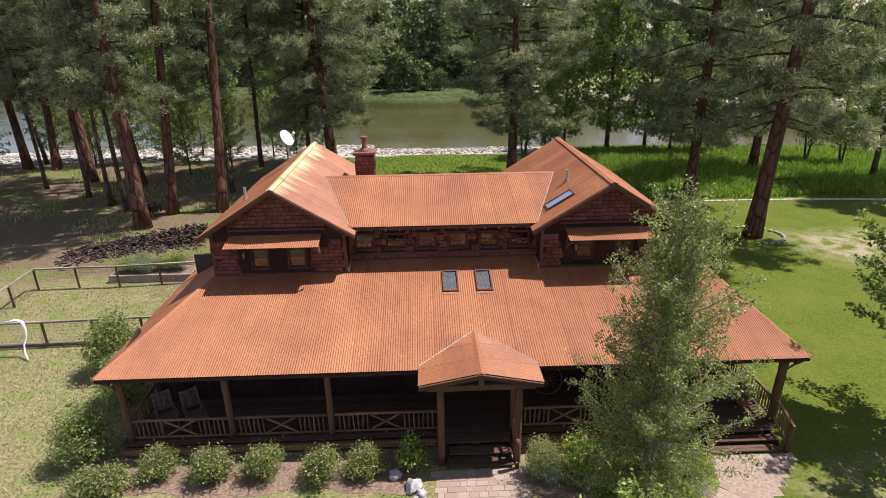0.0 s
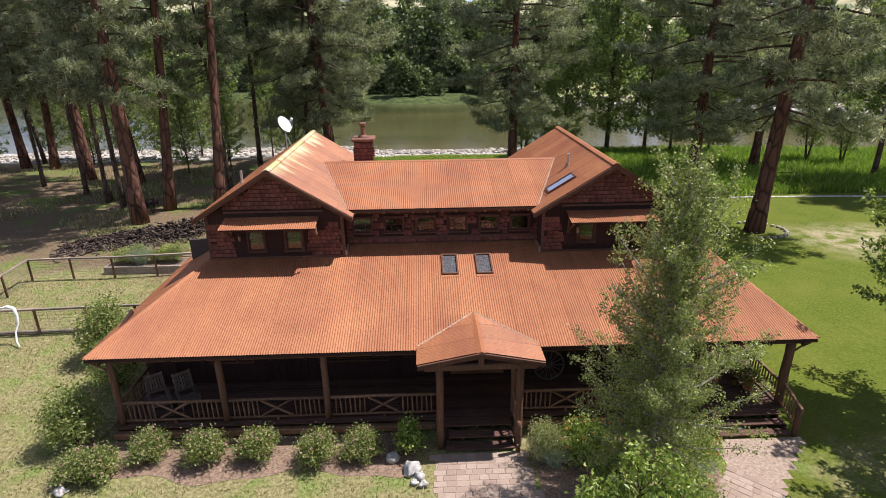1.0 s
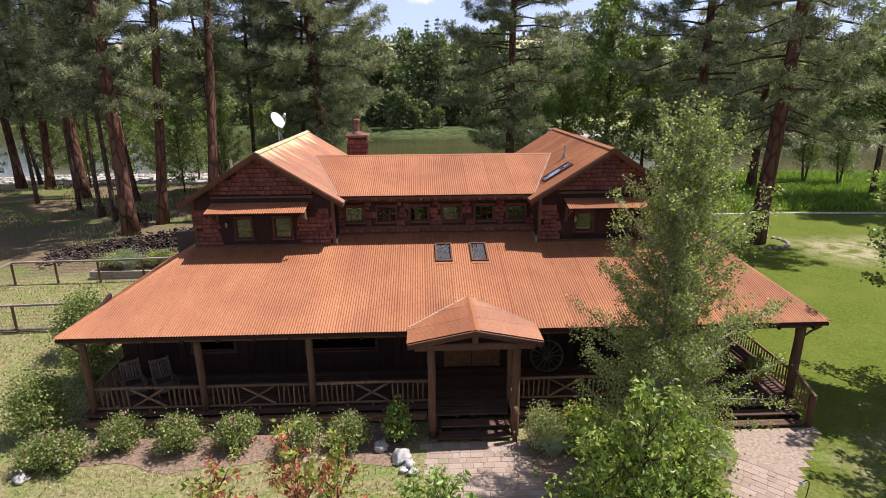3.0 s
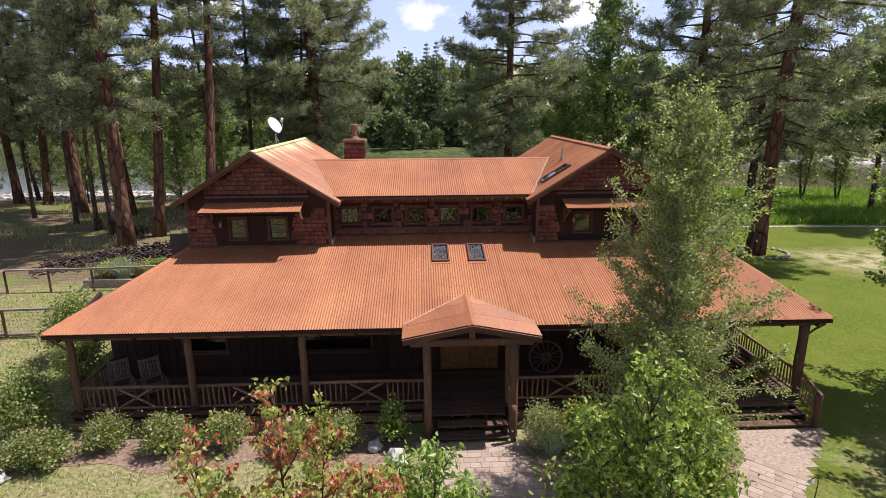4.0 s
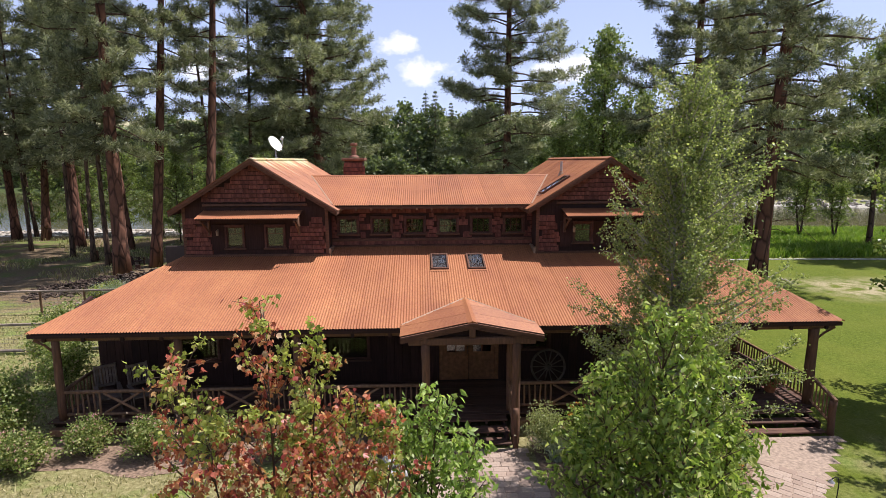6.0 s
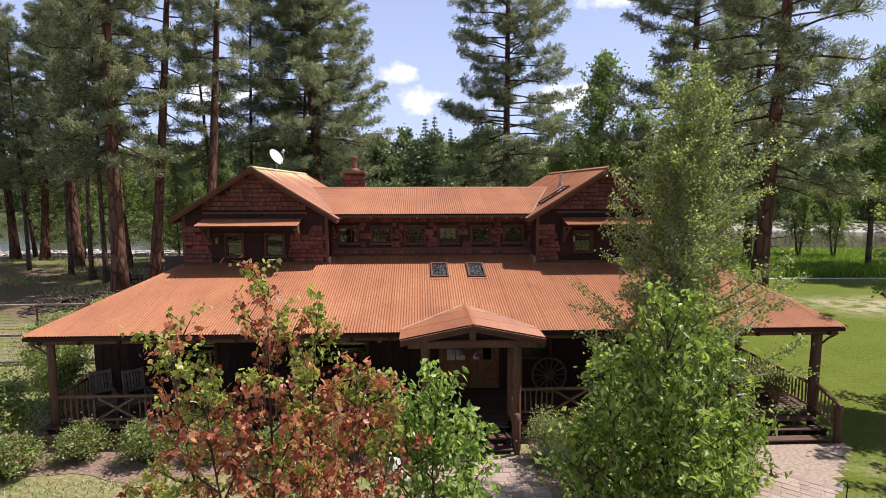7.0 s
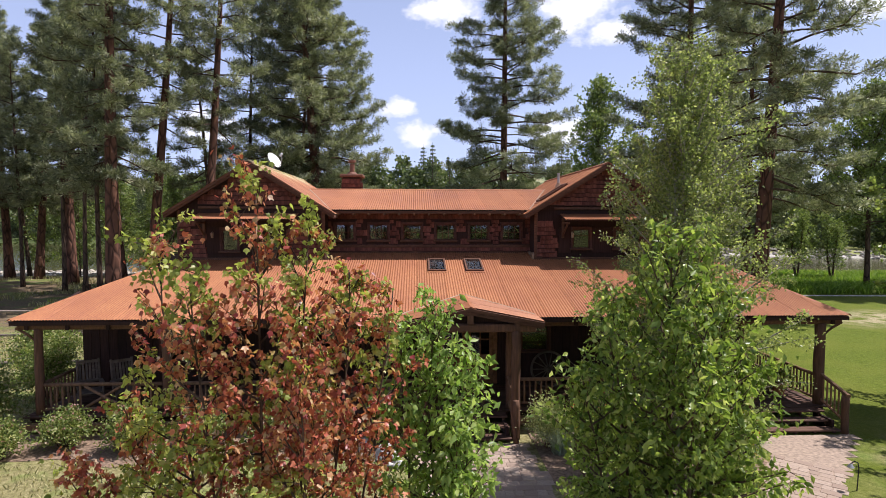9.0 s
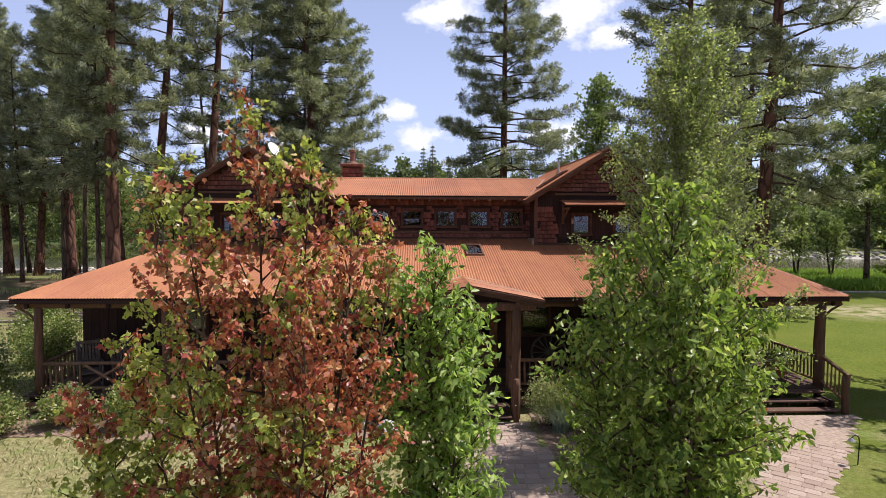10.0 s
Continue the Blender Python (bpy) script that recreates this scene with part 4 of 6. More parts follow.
def railing(a, b, cross=True, top=1.2, low=0.58):
    """A log railing from a to b: rails, round balusters, and a crossed pair in the middle."""
    a, b = Vector((*a, 0)), Vector((*b, 0))
    ln, d = (b - a).length, (b - a).normalized()
    rng = random.Random(int(a.x * 31 + a.y * 17))
    rl = part("railing", MB().tube([a + Vector((0, 0, top)), (a + b) / 2 + Vector((0, 0, top + 0.01)), b + Vector((0, 0, top))], [0.05, 0.045, 0.05], 8), M["rail"], house, "peeled-log porch railing", True)
    part("bottom_rail", MB().tube([a + Vector((0, 0, low)), b + Vector((0, 0, low))], [0.04, 0.04], 8), M["rail"], rl, smooth=True)
    nb = int(ln / 0.14)
    for i in range(1, nb):
        u = ln * i / nb
        if cross and abs(u - ln / 2) < 0.46:
            continue
        p = a + d * u
        j = rng.uniform(-0.015, 0.015)
        part("baluster", MB().tube([p + Vector((j, 0, low + 0.03)), p + Vector((0, 0, (low + top) / 2)), p + Vector((-j, 0, top - 0.03))], [0.024, 0.028, 0.022], 6), M["rail"], rl)
    if cross:
        c = a + d * ln / 2
        for s in (-1, 1):
            part("cross_brace", MB().tube([c - d * 0.46 + Vector((0, s * 0.012, (low + top) / 2 - s * (top - low) * 0.44)), c + d * 0.46 + Vector((0, s * 0.012, (low + top) / 2 + s * (top - low) * 0.44))], [0.035, 0.035], 7), M["rail"], rl)
        part("foot_block", MB().box((c.x - 0.04, c.y - 0.04, DECK), (c.x + 0.04, c.y + 0.04, low - 0.03), 0.008), M["rail"], rl)


railing((-9.14, 14.47), (-6.24, 14.47))
railing((-6.02, 14.47), (-3.17, 14.47))
railing((-2.95, 14.47), (0.24, 14.47))
railing((2.73, 14.47), (5.8, 14.47))
railing((6.0, 14.47), (8.35, 14.47))
railing((-9.25, 14.58), (-9.25, 16.5), False)
railing((10.98, 14.6), (10.98, 18.0), False)
railing((10.98, 18.2), (10.98, 21.7), False)


def steps(x0, x1, y0, n=3, name="steps"):
    st = part("steps", MB().box((x0 + 0.05, y0 + 0.16, 0.0), (x0 + 0.12, 14.3, 0.3), 0.01), M["board"], house, "open wooden plank steps")
    part("stringer", MB().box((x1 - 0.12, y0 + 0.16, 0.0), (x1 - 0.05, 14.3, 0.3), 0.01), M["board"], st)
    run_ = (14.3 - y0) / n
    for i in range(n):
        z = DECK * (i + 0.75) / n if i < n else DECK
        for k in (0, 1):
            part("tread", MB().box((x0, y0 + run_ * i + k * run_ * 0.5, z - 0.045), (x1, y0 + run_ * i + k * run_ * 0.5 + run_ * 0.48, z), 0.008), M["deck"], st)
        for k in range(5):
            xx = x0 + 0.1 + (x1 - x0 - 0.2) * k / 4
            part("riser_block", MB().box((xx - 0.03, y0 + run_ * i + 0.06, max(0, z - 0.15)), (xx + 0.03, y0 + run_ * i + 0.14, z - 0.045), 0.006), M["deck"], st)
    return st


steps(0.47, 2.5, 13.25)
steps(8.6, 10.85, 13.45)
log_post(2.58, 13.2, 0, 1.05, 0.07)
log_post(8.5, 13.5, 0, 0.95, 0.08)
log_post(10.98, 13.5, 0, 0.95, 0.09)
for x_ in (2.6, 10.98):
    hr = part("hand_rail", MB().tube([(x_, 13.4, 0.98), (x_, 14.4, 1.28)], [0.05, 0.05], 8), M["rail"], house, "sloping log hand rail")
    part("bottom_rail", MB().tube([(x_, 13.45, 0.3), (x_, 14.4, 0.62)], [0.035, 0.035], 6), M["rail"], hr)
    for i_ in range(1, 7):
        y_ = 13.45 + i_ * 0.137
        part("baluster", MB().tube([(x_, y_, 0.3 + (y_ - 13.45) * 0.33), (x_, y_, 0.98 + (y_ - 13.4) * 0.3)], [0.022, 0.022], 6), M["rail"], hr)

# entrance door with side lights
dr = part("door", MB().box((0.78, WALL_Y + 0.03, DECK), (0.9, WALL_Y + 0.14, 2.5), 0.01).box((2.5, WALL_Y + 0.03, DECK), (2.62, WALL_Y + 0.14, 2.5), 0.01).box((0.9, WALL_Y + 0.03, 2.4), (2.5, WALL_Y + 0.14, 2.5), 0.01), M["door"], house, "varnished wooden double door with glazed upper lights")
for a_, b_ in ((0.9, 1.69), (1.71, 2.5)):
    lf = part("door_leaf", MB().box((a_, WALL_Y + 0.06, DECK), (a_ + 0.12, WALL_Y + 0.11, 2.4), 0.006).box((b_ - 0.12, WALL_Y + 0.06, DECK), (b_, WALL_Y + 0.11, 2.4), 0.006).box((a_ + 0.12, WALL_Y + 0.06, DECK), (b_ - 0.12, WALL_Y + 0.11, 1.35), 0.006).box((a_ + 0.12, WALL_Y + 0.06, 2.25), (b_ - 0.12, WALL_Y + 0.11, 2.4), 0.006), M["door"], dr)
    c_ = (a_ + b_) / 2
    part("muntin", MB().box((c_ - 0.015, WALL_Y + 0.065, 1.35), (c_ + 0.015, WALL_Y + 0.1, 2.25), 0.004).box((a_ + 0.12, WALL_Y + 0.067, 1.78), (b_ - 0.12, WALL_Y + 0.098, 1.81), 0.004), M["door"], dr)
    part("pane", MB().box((a_ + 0.12, WALL_Y + 0.08, 1.35), (b_ - 0.12, WALL_Y + 0.086, 2.25), 0.001), M["glass"], dr).visible_shadow = False
part("door_handle", MB().tube([(1.64, WALL_Y + 0.05, 1.3), (1.64, WALL_Y - 0.01, 1.3), (1.64, WALL_Y - 0.01, 1.55), (1.64, WALL_Y + 0.05, 1.55)], [0.012] * 4, 6), M["black"], dr, "black iron handle")
# vertical boards of the porch wall
for i_ in range(74):
    x_ = -9.4 + i_ * 0.245
    if any(a - 0.09 < x_ + 0.22 and x_ < b + 0.09 for a, b, _, _ in [DOOR, *porch_windows]):
        continue
    part("plank", MB().box((x_, WALL_Y - 0.022 - 0.004 * (i_ % 3), DECK), (x_ + 0.235, WALL_Y - 0.001, 2.95), 0.006), M["board"], front_wall)

# chimney, clad in shingles, with cap and flue
ch = part("chimney", MB().box((-2.98, 24.55, 5.9), (-2.2, 25.3, 7.2), 0.01), M["board"], house, "shingle-clad chimney with flat cap")
shingles(ch, -2.98, -2.2, 6.1, 7.1, 24.55, lambda x, z: z < 7.15, random.Random(2), 0.16)
part("cap", MB().box((-3.08, 24.43, 7.2), (-2.1, 25.42, 7.32), 0.02), M["rust_pipe"], ch)
part("flue", MB().tube([(-2.6, 24.9, 7.34), (-2.6, 24.9, 7.42), (-2.6, 24.9, 7.44), (-2.6, 24.9, 7.8)], [0.24, 0.18, 0.11, 0.11], 14), M["rust_pipe"], ch, "rusted steel flue")
part("flue_cap", MB().tube([(-2.6, 24.9, 7.83), (-2.6, 24.9, 7.85), (-2.6, 24.9, 7.94), (-2.6, 24.9, 7.96)], [0.11, 0.16, 0.16, 0.12], 14), M["rust_pipe"], ch)
for (px_, py_, hh) in ((-6.9, 21.2, 0.5), (5.6, 21.3, 0.5)):
    pz = G_RIDGE - abs(px_ - (-5.25 if px_ < 0 else 6.6)) * gt
    vp = part("vent_pipe", MB().tube([(px_, py_, pz - 0.05), (px_, py_, pz + hh)], [0.05, 0.05], 10), M["steel"], house, "grey vent pipe with flashing")
    part("boot", MB().tube([(px_, py_, pz - 0.04), (px_, py_, pz + 0.14)], [0.14, 0.06], 10), M["flash"], vp)
# down pipe elbows at the dormer corners
part("down_pipe", MB().tube([(-3.68, 18.2, 5.4), (-3.68, 18.22, 5.2), (-3.66, 18.3, 5.12)], [0.03, 0.035, 0.03], 6), M["flash"], house)
part("corner_flashing", MB().box((-2.86, 18.94, 4.02), (-2.78, TOP_Y, 4.1 + 0.16), 0.01), M["flash"], house)
part("corner_flashing", MB().box((4.12, 18.94, 4.02), (4.19, TOP_Y, 4.1 + 0.16), 0.01), M["flash"], house)

# two short posts on the side roof beside the dormer
for x_, y_, h_ in ((-9.35, 23.2, 0.5), (-9.05, 23.6, 0.62)):
    z_ = EAVE_Z + (x_ - EAVE_L) * SLOPE / HIP_L
    part("roof_post", MB().tube([(x_, y_, z_ - 0.1), (x_, y_, z_ + h_ * 0.5), (x_ + 0.01, y_, z_ + h_)], [0.075, 0.07, 0.06], 9), M["bark_dark"], house, "short dark log post on the side roof")


# ---- plants ----
def quick_mesh(name, verts, faces, material):
    """A mesh from arrays: verts (n, 3), faces (m, k)."""
    me = bpy.data.meshes.new(name)
    k = faces.shape[1]
    me.vertices.add(len(verts))
    me.vertices.foreach_set("co", np.ascontiguousarray(verts, dtype=np.float32).ravel())
    me.loops.add(faces.size)
    me.loops.foreach_set("vertex_index", np.ascontiguousarray(faces, dtype=np.int32).ravel())
    me.polygons.add(len(faces))
    me.polygons.foreach_set("loop_start", np.arange(0, faces.size, k, dtype=np.int32))
    me.update(calc_edges=True)
    me.materials.append(material)
    return me


def frames_of(rs, n, up=0.3, out=None):
    """Random axes for leaves: along, side, normal."""
    d = rs.normal(size=(n, 3))
    if out is not None:
        d += out
    d[:, 2] += up
    d /= np.linalg.norm(d, axis=1, keepdims=True) + 1e-9
    s = np.cross(d, rs.normal(size=(n, 3)))
    s /= np.linalg.norm(s, axis=1, keepdims=True) + 1e-9
    return d, s, np.cross(d, s)


def leaves(name, pts, size, material, rs, up=-0.2, maple=False, out=None, narrow=0.4):
    """One folded leaf at each point; maple leaves have three lobes."""
    n = len(pts)
    d, s, nn = frames_of(rs, n, up, out)
    k = (size * rs.uniform(0.6, 1.25, n))[:, None]
    if maple:
        shape = [(0, 0, 0), (0.1, 0.3, 0.1), (0.52, 0.46, 0.0), (0.56, 0.2, 0.07), (1.05, 0.0, -0.15), (0.56, -0.2, 0.07), (0.52, -0.46, 0.0), (0.1, -0.3, 0.1)]
        v = np.stack([pts + k * (d * a + s * b + nn * c) for a, b, c in shape], axis=1).reshape(-1, 3)
        base = (np.arange(n) * 8)[:, None]
        f = np.concatenate([base + np.array([[0, i, i + 1]]) for i in range(1, 7)])
    else:
        shape = [(0, 0, 0), (0.45, narrow, 0.1), (1.0, 0, -0.06), (0.45, -narrow, 0.1)]
        v = np.stack([pts + k * (d * a + s * b + nn * c) for a, b, c in shape], axis=1).reshape(-1, 3)
        base = (np.arange(n) * 4)[:, None]
        f = np.concatenate([base + np.array([[0, 1, 2]]), base + np.array([[0, 2, 3]])])
    return quick_mesh(name, v, f, material)


def tufts(name, pts, out, size, material, rs, blades=12, width=0.085):
    """Brushes of needles: each a fan of narrow wedges round one point."""
    n = len(pts)
    vs = [pts]
    fs = []
    for b in range(blades):
        d, s, _ = frames_of(rs, n, 0.35, out * 0.7)
        k = (size * rs.uniform(0.7, 1.2, n))[:, None]
        vs += [pts + k * (d + s * width), pts + k * (d - s * width)]
        i = np.arange(n)
        fs.append(np.stack([i, i + n * (1 + 2 * b), i + n * (2 + 2 * b)], axis=1))
    return quick_mesh(name, np.concatenate(vs), np.concatenate(fs), material)


def trunk_shape(rng, h, r, sides=12, lean=0.0, top=0.12, flare=1.35):
    pts, rads = [], []
    wx, wy = rng.uniform(-1, 1) * 0.12, rng.uniform(-1, 1) * 0.12
    for i in range(13):
        t = i / 12
        pts.append((lean * h * t + wx * math.sin(t * 5.0), wy * math.sin(t * 4.0 + 1), -0.3 + (h + 0.3) * t))
        rads.append(r * ((1 - t) ** 0.8 * (1 - top) + top) * (flare if i == 0 else 1.06 if i == 1 else 1))
    return pts, rads


def pine(seed, h, base, radius, r, bark_m, label, limbs_n=62, needle=0.38, per=12, dead=5, low=0.6):
    """A ponderosa: tapered trunk, crooked limbs that sag and turn up, side branches, and brushes of long needles at their ends."""
    rng, rs = random.Random(seed), np.random.RandomState(seed)
    tree = thing("pine_tree", (0, 0, 0), label, "tree", "pines round the house")
    pts, rads = trunk_shape(rng, h, r)
    part("trunk", MB().tube(pts, rads, 14), bark_m, tree, smooth=True)
    limbs, cl, od = MB(), [], []

    def on_trunk(z):
        k = max(0.0, min(11.99, (z + 0.3) / (h + 0.3) * 12))
        a, b = Vector(pts[int(k)]), Vector(pts[int(k) + 1])
        return a.lerp(b, k - int(k))

    for i in range(limbs_n):
        t = (i + rng.random()) / limbs_n
        z = base + (h - base - 0.3) * t
        ang = i * 2.4 + rng.uniform(-0.5, 0.5)
        ln = radius * (min(1.0, low + 1.5 * t) * (1 - t) ** 0.62 + 0.07) * rng.uniform(0.5, 1.12)
        pitch = -0.28 + 0.85 * t + rng.uniform(-0.22, 0.22)
        d = Vector((math.cos(ang), math.sin(ang), 0))
        side = Vector((-d.y, d.x, 0))
        o = on_trunk(z)
        sway = rng.uniform(-0.16, 0.16) * ln
        curve = [o, o + d * ln * 0.35 + Vector((0, 0, ln * 0.35 * pitch)) + side * sway * 0.6, o + d * ln * 0.7 + Vector((0, 0, ln * (0.66 * pitch - 0.05))) + side * sway, o + d * ln + Vector((0, 0, ln * (0.95 * pitch + 0.06))) + side * sway * 0.7]
        limbs.tube(curve, [0.03 + 0.011 * ln, 0.024 + 0.008 * ln, 0.016 + 0.005 * ln, 0.012], 5, False)
        ns = 3 + int(ln * 1.25)
        for c in range(ns):
            u = 0.34 + 0.66 * (c + 0.5 * rng.random()) / max(1, ns - 1)
            k = min(2.999, u * 3)
            p = curve[int(k)].lerp(curve[int(k) + 1], k - int(k))
            s = 1 if c % 2 else -1
            sd = (d * rng.uniform(0.35, 0.9) + side * s * rng.uniform(0.4, 0.95) + Vector((0, 0, rng.uniform(-0.12, 0.38)))).normalized()
            if c == ns - 1:
                sd = (d + Vector((0, 0, 0.25))).normalized()
            sl = (0.3 + ln * 0.2 * (1.35 - u)) * rng.uniform(0.7, 1.3)
            q = p + sd * sl
            limbs.tube([p, q], [0.017, 0.008], 3, False)
            for j in range(per):
                v = 0.25 + 0.85 * (j + rng.random()) / per
                cl.append(p + sd * sl * v + Vector((rng.gauss(0, 0.13), rng.gauss(0, 0.13), rng.gauss(0.05, 0.1))))
                od.append(sd)
    for i in range(dead):
        z = base * rng.uniform(0.45, 1.05)
        a, ln = rng.uniform(0, 6.28), radius * rng.uniform(0.12, 0.5)
        d, o = Vector((math.cos(a), math.sin(a), 0)), on_trunk(z)
        part("dead_limb", MB().tube([o, o + d * ln * 0.5 + Vector((0, 0, 0.12 * ln)), o + d * ln - Vector((0, 0, rng.uniform(0.0, 0.35) * ln))], [0.035, 0.024, 0.01], 5), M["bark_dark"], tree)
    part("bough", limbs, M["bark_dark"], tree)
    part("crown", tufts("crown", np.array(cl), np.array(od), needle, M["needles"], rs, 12, 0.066), None, tree)
    return tree


def leafy(seed, name, h, leaders, radius, r, leaf_m, bark_m, label, profile, limbs_n, twig, per, size, elev=(0.35, 1.1), base=0.12, maple=False, droop=-0.5, second=None, stray=0.05, gap=0.16, narrow=0.4, category="tree", group=""):
    """A leafy tree. leaders: stems (dx, dy, height, reach). profile(t): the limbs' reach from the lowest, 0, to the top, 1. Twigs stand along the limbs, leaves along the twigs."""
    rng, rs = random.Random(seed), np.random.RandomState(seed)
    tree = thing(name, (0, 0, 0), label, category, group)
    limbs, seg = MB(), []
    for li, (dx, dy, hf, reach) in enumerate(leaders):
        hh = h * hf
        bend = Vector((dx, dy, 0))
        wx, wy = rng.uniform(-0.05, 0.05), rng.uniform(-0.05, 0.05)
        pts = [bend * min(1.0, 0.06 + (i / 8) ** 0.7) + Vector((wx * math.sin(i * 1.3), wy * math.cos(i * 1.1), -0.15 + (hh + 0.15) * i / 8)) for i in range(9)]
        part("trunk", MB().tube(pts, [r * reach ** 0.5 * (1 - i / 8.6) + 0.004 for i in range(9)], 9), bark_m, tree, smooth=True)
        n = max(6, int(limbs_n * reach))
        for i in range(n):
            t = (i + rng.random()) / n
            k = (base + (0.985 - base) * t) * 8
            o = pts[int(k)].lerp(pts[min(8, int(k) + 1)], k - int(k))
            ang = i * 2.4 + rng.uniform(-0.5, 0.5)
            ln = radius * reach * profile(t) * rng.uniform(0.6, 1.15) + 0.06
            e = elev[0] + (elev[1] - elev[0]) * t + rng.uniform(-0.22, 0.22)
            d = Vector((math.cos(ang) * math.cos(e), math.sin(ang) * math.cos(e), math.sin(e)))
            up = Vector((0, 0, 1))
            mid, tip = o + d * ln * 0.5, o + d * ln + up * ln * 0.12
            limbs.tube([o, mid, tip], [0.006 + 0.012 * ln, 0.005 + 0.007 * ln, 0.003], 5, False)
            m = max(3, int(ln / gap))
            for c in range(m + 1):
                u = 0.22 + 0.78 * c / m
                p = o.lerp(mid, u * 2) if u < 0.5 else mid.lerp(tip, u * 2 - 1)
                a = rng.uniform(0, 6.28)
                td = (d * 0.55 + Vector((math.cos(a), math.sin(a), rng.uniform(-0.35, 0.75))) * 0.85).normalized()
                tl = twig * rng.uniform(0.55, 1.3) * (1.1 - 0.35 * u)
                q = p + td * tl
                limbs.tube([p, q], [0.005, 0.002], 3, False)
                seg.append((*p, *q, rng.uniform(0.45, 1.25)))
    part("bough", limbs, bark_m, tree)
    g = np.array(seg)
    pick = np.repeat(np.arange(len(g)), np.maximum(1, (g[:, 6] * per).astype(int)))
    u = rs.uniform(0.1, 1.08, len(pick))[:, None]
    p = g[pick, :3] * (1 - u) + g[pick, 3:6] * u + rs.normal(size=(len(pick), 3)) * stray
    keep = p[:, 2] > 0.12
    p, pick = p[keep], pick[keep]
    o = (g[pick, 3:6] - g[pick, :3]) * 1.2
    if second is None:
        part("crown", leaves("crown", p, size, leaf_m, rs, droop, maple, o, narrow), None, tree)
    else:
        # two leaf colours on the one tree, by twig
        other_m, rule, other_label = second
        flag = np.array([rule(Vector(q[:3]), rng) for q in g])[pick]
        part("crown", leaves("crown", p[~flag], size, leaf_m, rs, droop, maple, o[~flag], narrow), None, tree)
        part("crown", leaves("crown", p[flag], size, other_m, rs, droop, maple, o[flag], narrow), None, tree, other_label)
    return tree


def fir(seed, h, radius, label):
    """A far conifer with a pointed crown down to the ground."""
    rng, rs = random.Random(seed), np.random.RandomState(seed)
    tree = thing("fir_tree", (0, 0, 0), label, "tree", "trees across the river")
    part("trunk", MB().tube([(0, 0, -0.4), (0, 0, h * 0.5), (0, 0, h)], [h * 0.014, h * 0.009, 0.03], 7), M["bark_dark"], tree)
    n = 1200
    w = rs.randint(0, 26, n)
    t = (w + rs.uniform(-0.15, 0.15, n)) / 26
    t = np.clip(t, 0, 1)
    wide = rs.uniform(0.4, 1.25, 26)[w]
    a = rs.uniform(0, 6.283, n)
    fan = 0.8 + 0.2 * np.sin(a * 4 + w * 1.9)
    rad = radius * (1 - t) ** 0.9 * wide * fan * np.sqrt(rs.uniform(0.05, 1.0, n)) + 0.1
    p = np.stack([np.cos(a) * rad, np.sin(a) * rad, h * (0.08 + 0.92 * t) - rad * 0.3], axis=1)
    o = np.stack([np.cos(a), np.sin(a), -0.3 * np.ones(n)], axis=1)
    part("crown", tufts("crown", p, o, h * 0.036 * (1.1 - 0.85 * t), M["needles_far"], rs, 5, 0.17), None, tree)
    return tree


def put(ob, x, y, turn=0.0, k=1.0, kz=None, lean=(0, 0)):
    """Sets a thing on the ground."""
    ob.matrix_basis = pose(x, y, ground_z(x, y), lean[0], lean[1], turn) @ Matrix.Diagonal((k, k, kz or k, 1))
    return ob


def plant_copies(source, spots):
    for i, (x, y, k) in enumerate(spots):
        m = pose(x, y, ground_z(x, y), 0, 0, (i * 137.5) % 360) @ Matrix.Diagonal((k, k, k * (0.93 + 0.05 * (i % 4)), 1))
        c = copy_thing(source, Matrix.Identity(4))
        c.matrix_basis = m


def lean_copies(source, spots):
    """Copies that lean: x, y, size, degrees to the east, turn."""
    for x, y, k, tip, turn in spots:
        c = copy_thing(source, Matrix.Identity(4))
        put(c, x, y, turn, k, None, (0, tip))


pine_a = put(pine(11, 31, 6.8, 6.6, 0.47, M["bark"], "tall ponderosa pine with plated red-brown bark on the lawn", 84), 20.75, 32.8, 0, 1, None, (0, 2.6))
pine_b = put(pine(12, 31, 4.6, 6.5, 0.42, M["bark"], "tall ponderosa pine with full crown behind the house", 118), 8.0, 50.0, 40)
pine_c = put(pine(13, 30, 8.2, 4.9, 0.46, M["bark"], "massive ponderosa pine in the shady grove", 76), -19.5, 37.4, 10, 1, None, (0, 0.6))
pine_d = put(pine(14, 22, 7.5, 2.7, 0.17, M["bark_dark"], "slim young pine with a bare lower trunk", 44, per=7), -27.9, 46.1, 0, 1, None, (0, 1.0))
pine_e = put(pine(15, 30, 12.0, 3.7, 0.37, M["bark"], "old ponderosa pine with a long bare trunk", 44, per=8, dead=9), -18.9, 40.9, 0, 1, None, (0, 5.5))
lean_copies(pine_a, [(46, 44, 1.0, 0, 90)])
lean_copies(pine_b, [(-8.0, 50.0, 1.1, 4.2, 165), (21.1, 42.5, 1.0, 1.0, 80), (31.5, 52.0, 0.9, -1, 200), (-9.4, 57.0, 1.05, 3.5, 250), (-42.5, 45.0, 0.95, 1.5, 300)])
lean_copies(pine_c, [(-37.4, 57.7, 0.85, 4.5, 60), (-30.7, 51.9, 0.95, 4.0, 130), (-40.9, 58.6, 0.9, 2.0, 210), (-47.0, 52.0, 0.9, 1.0, 20)])
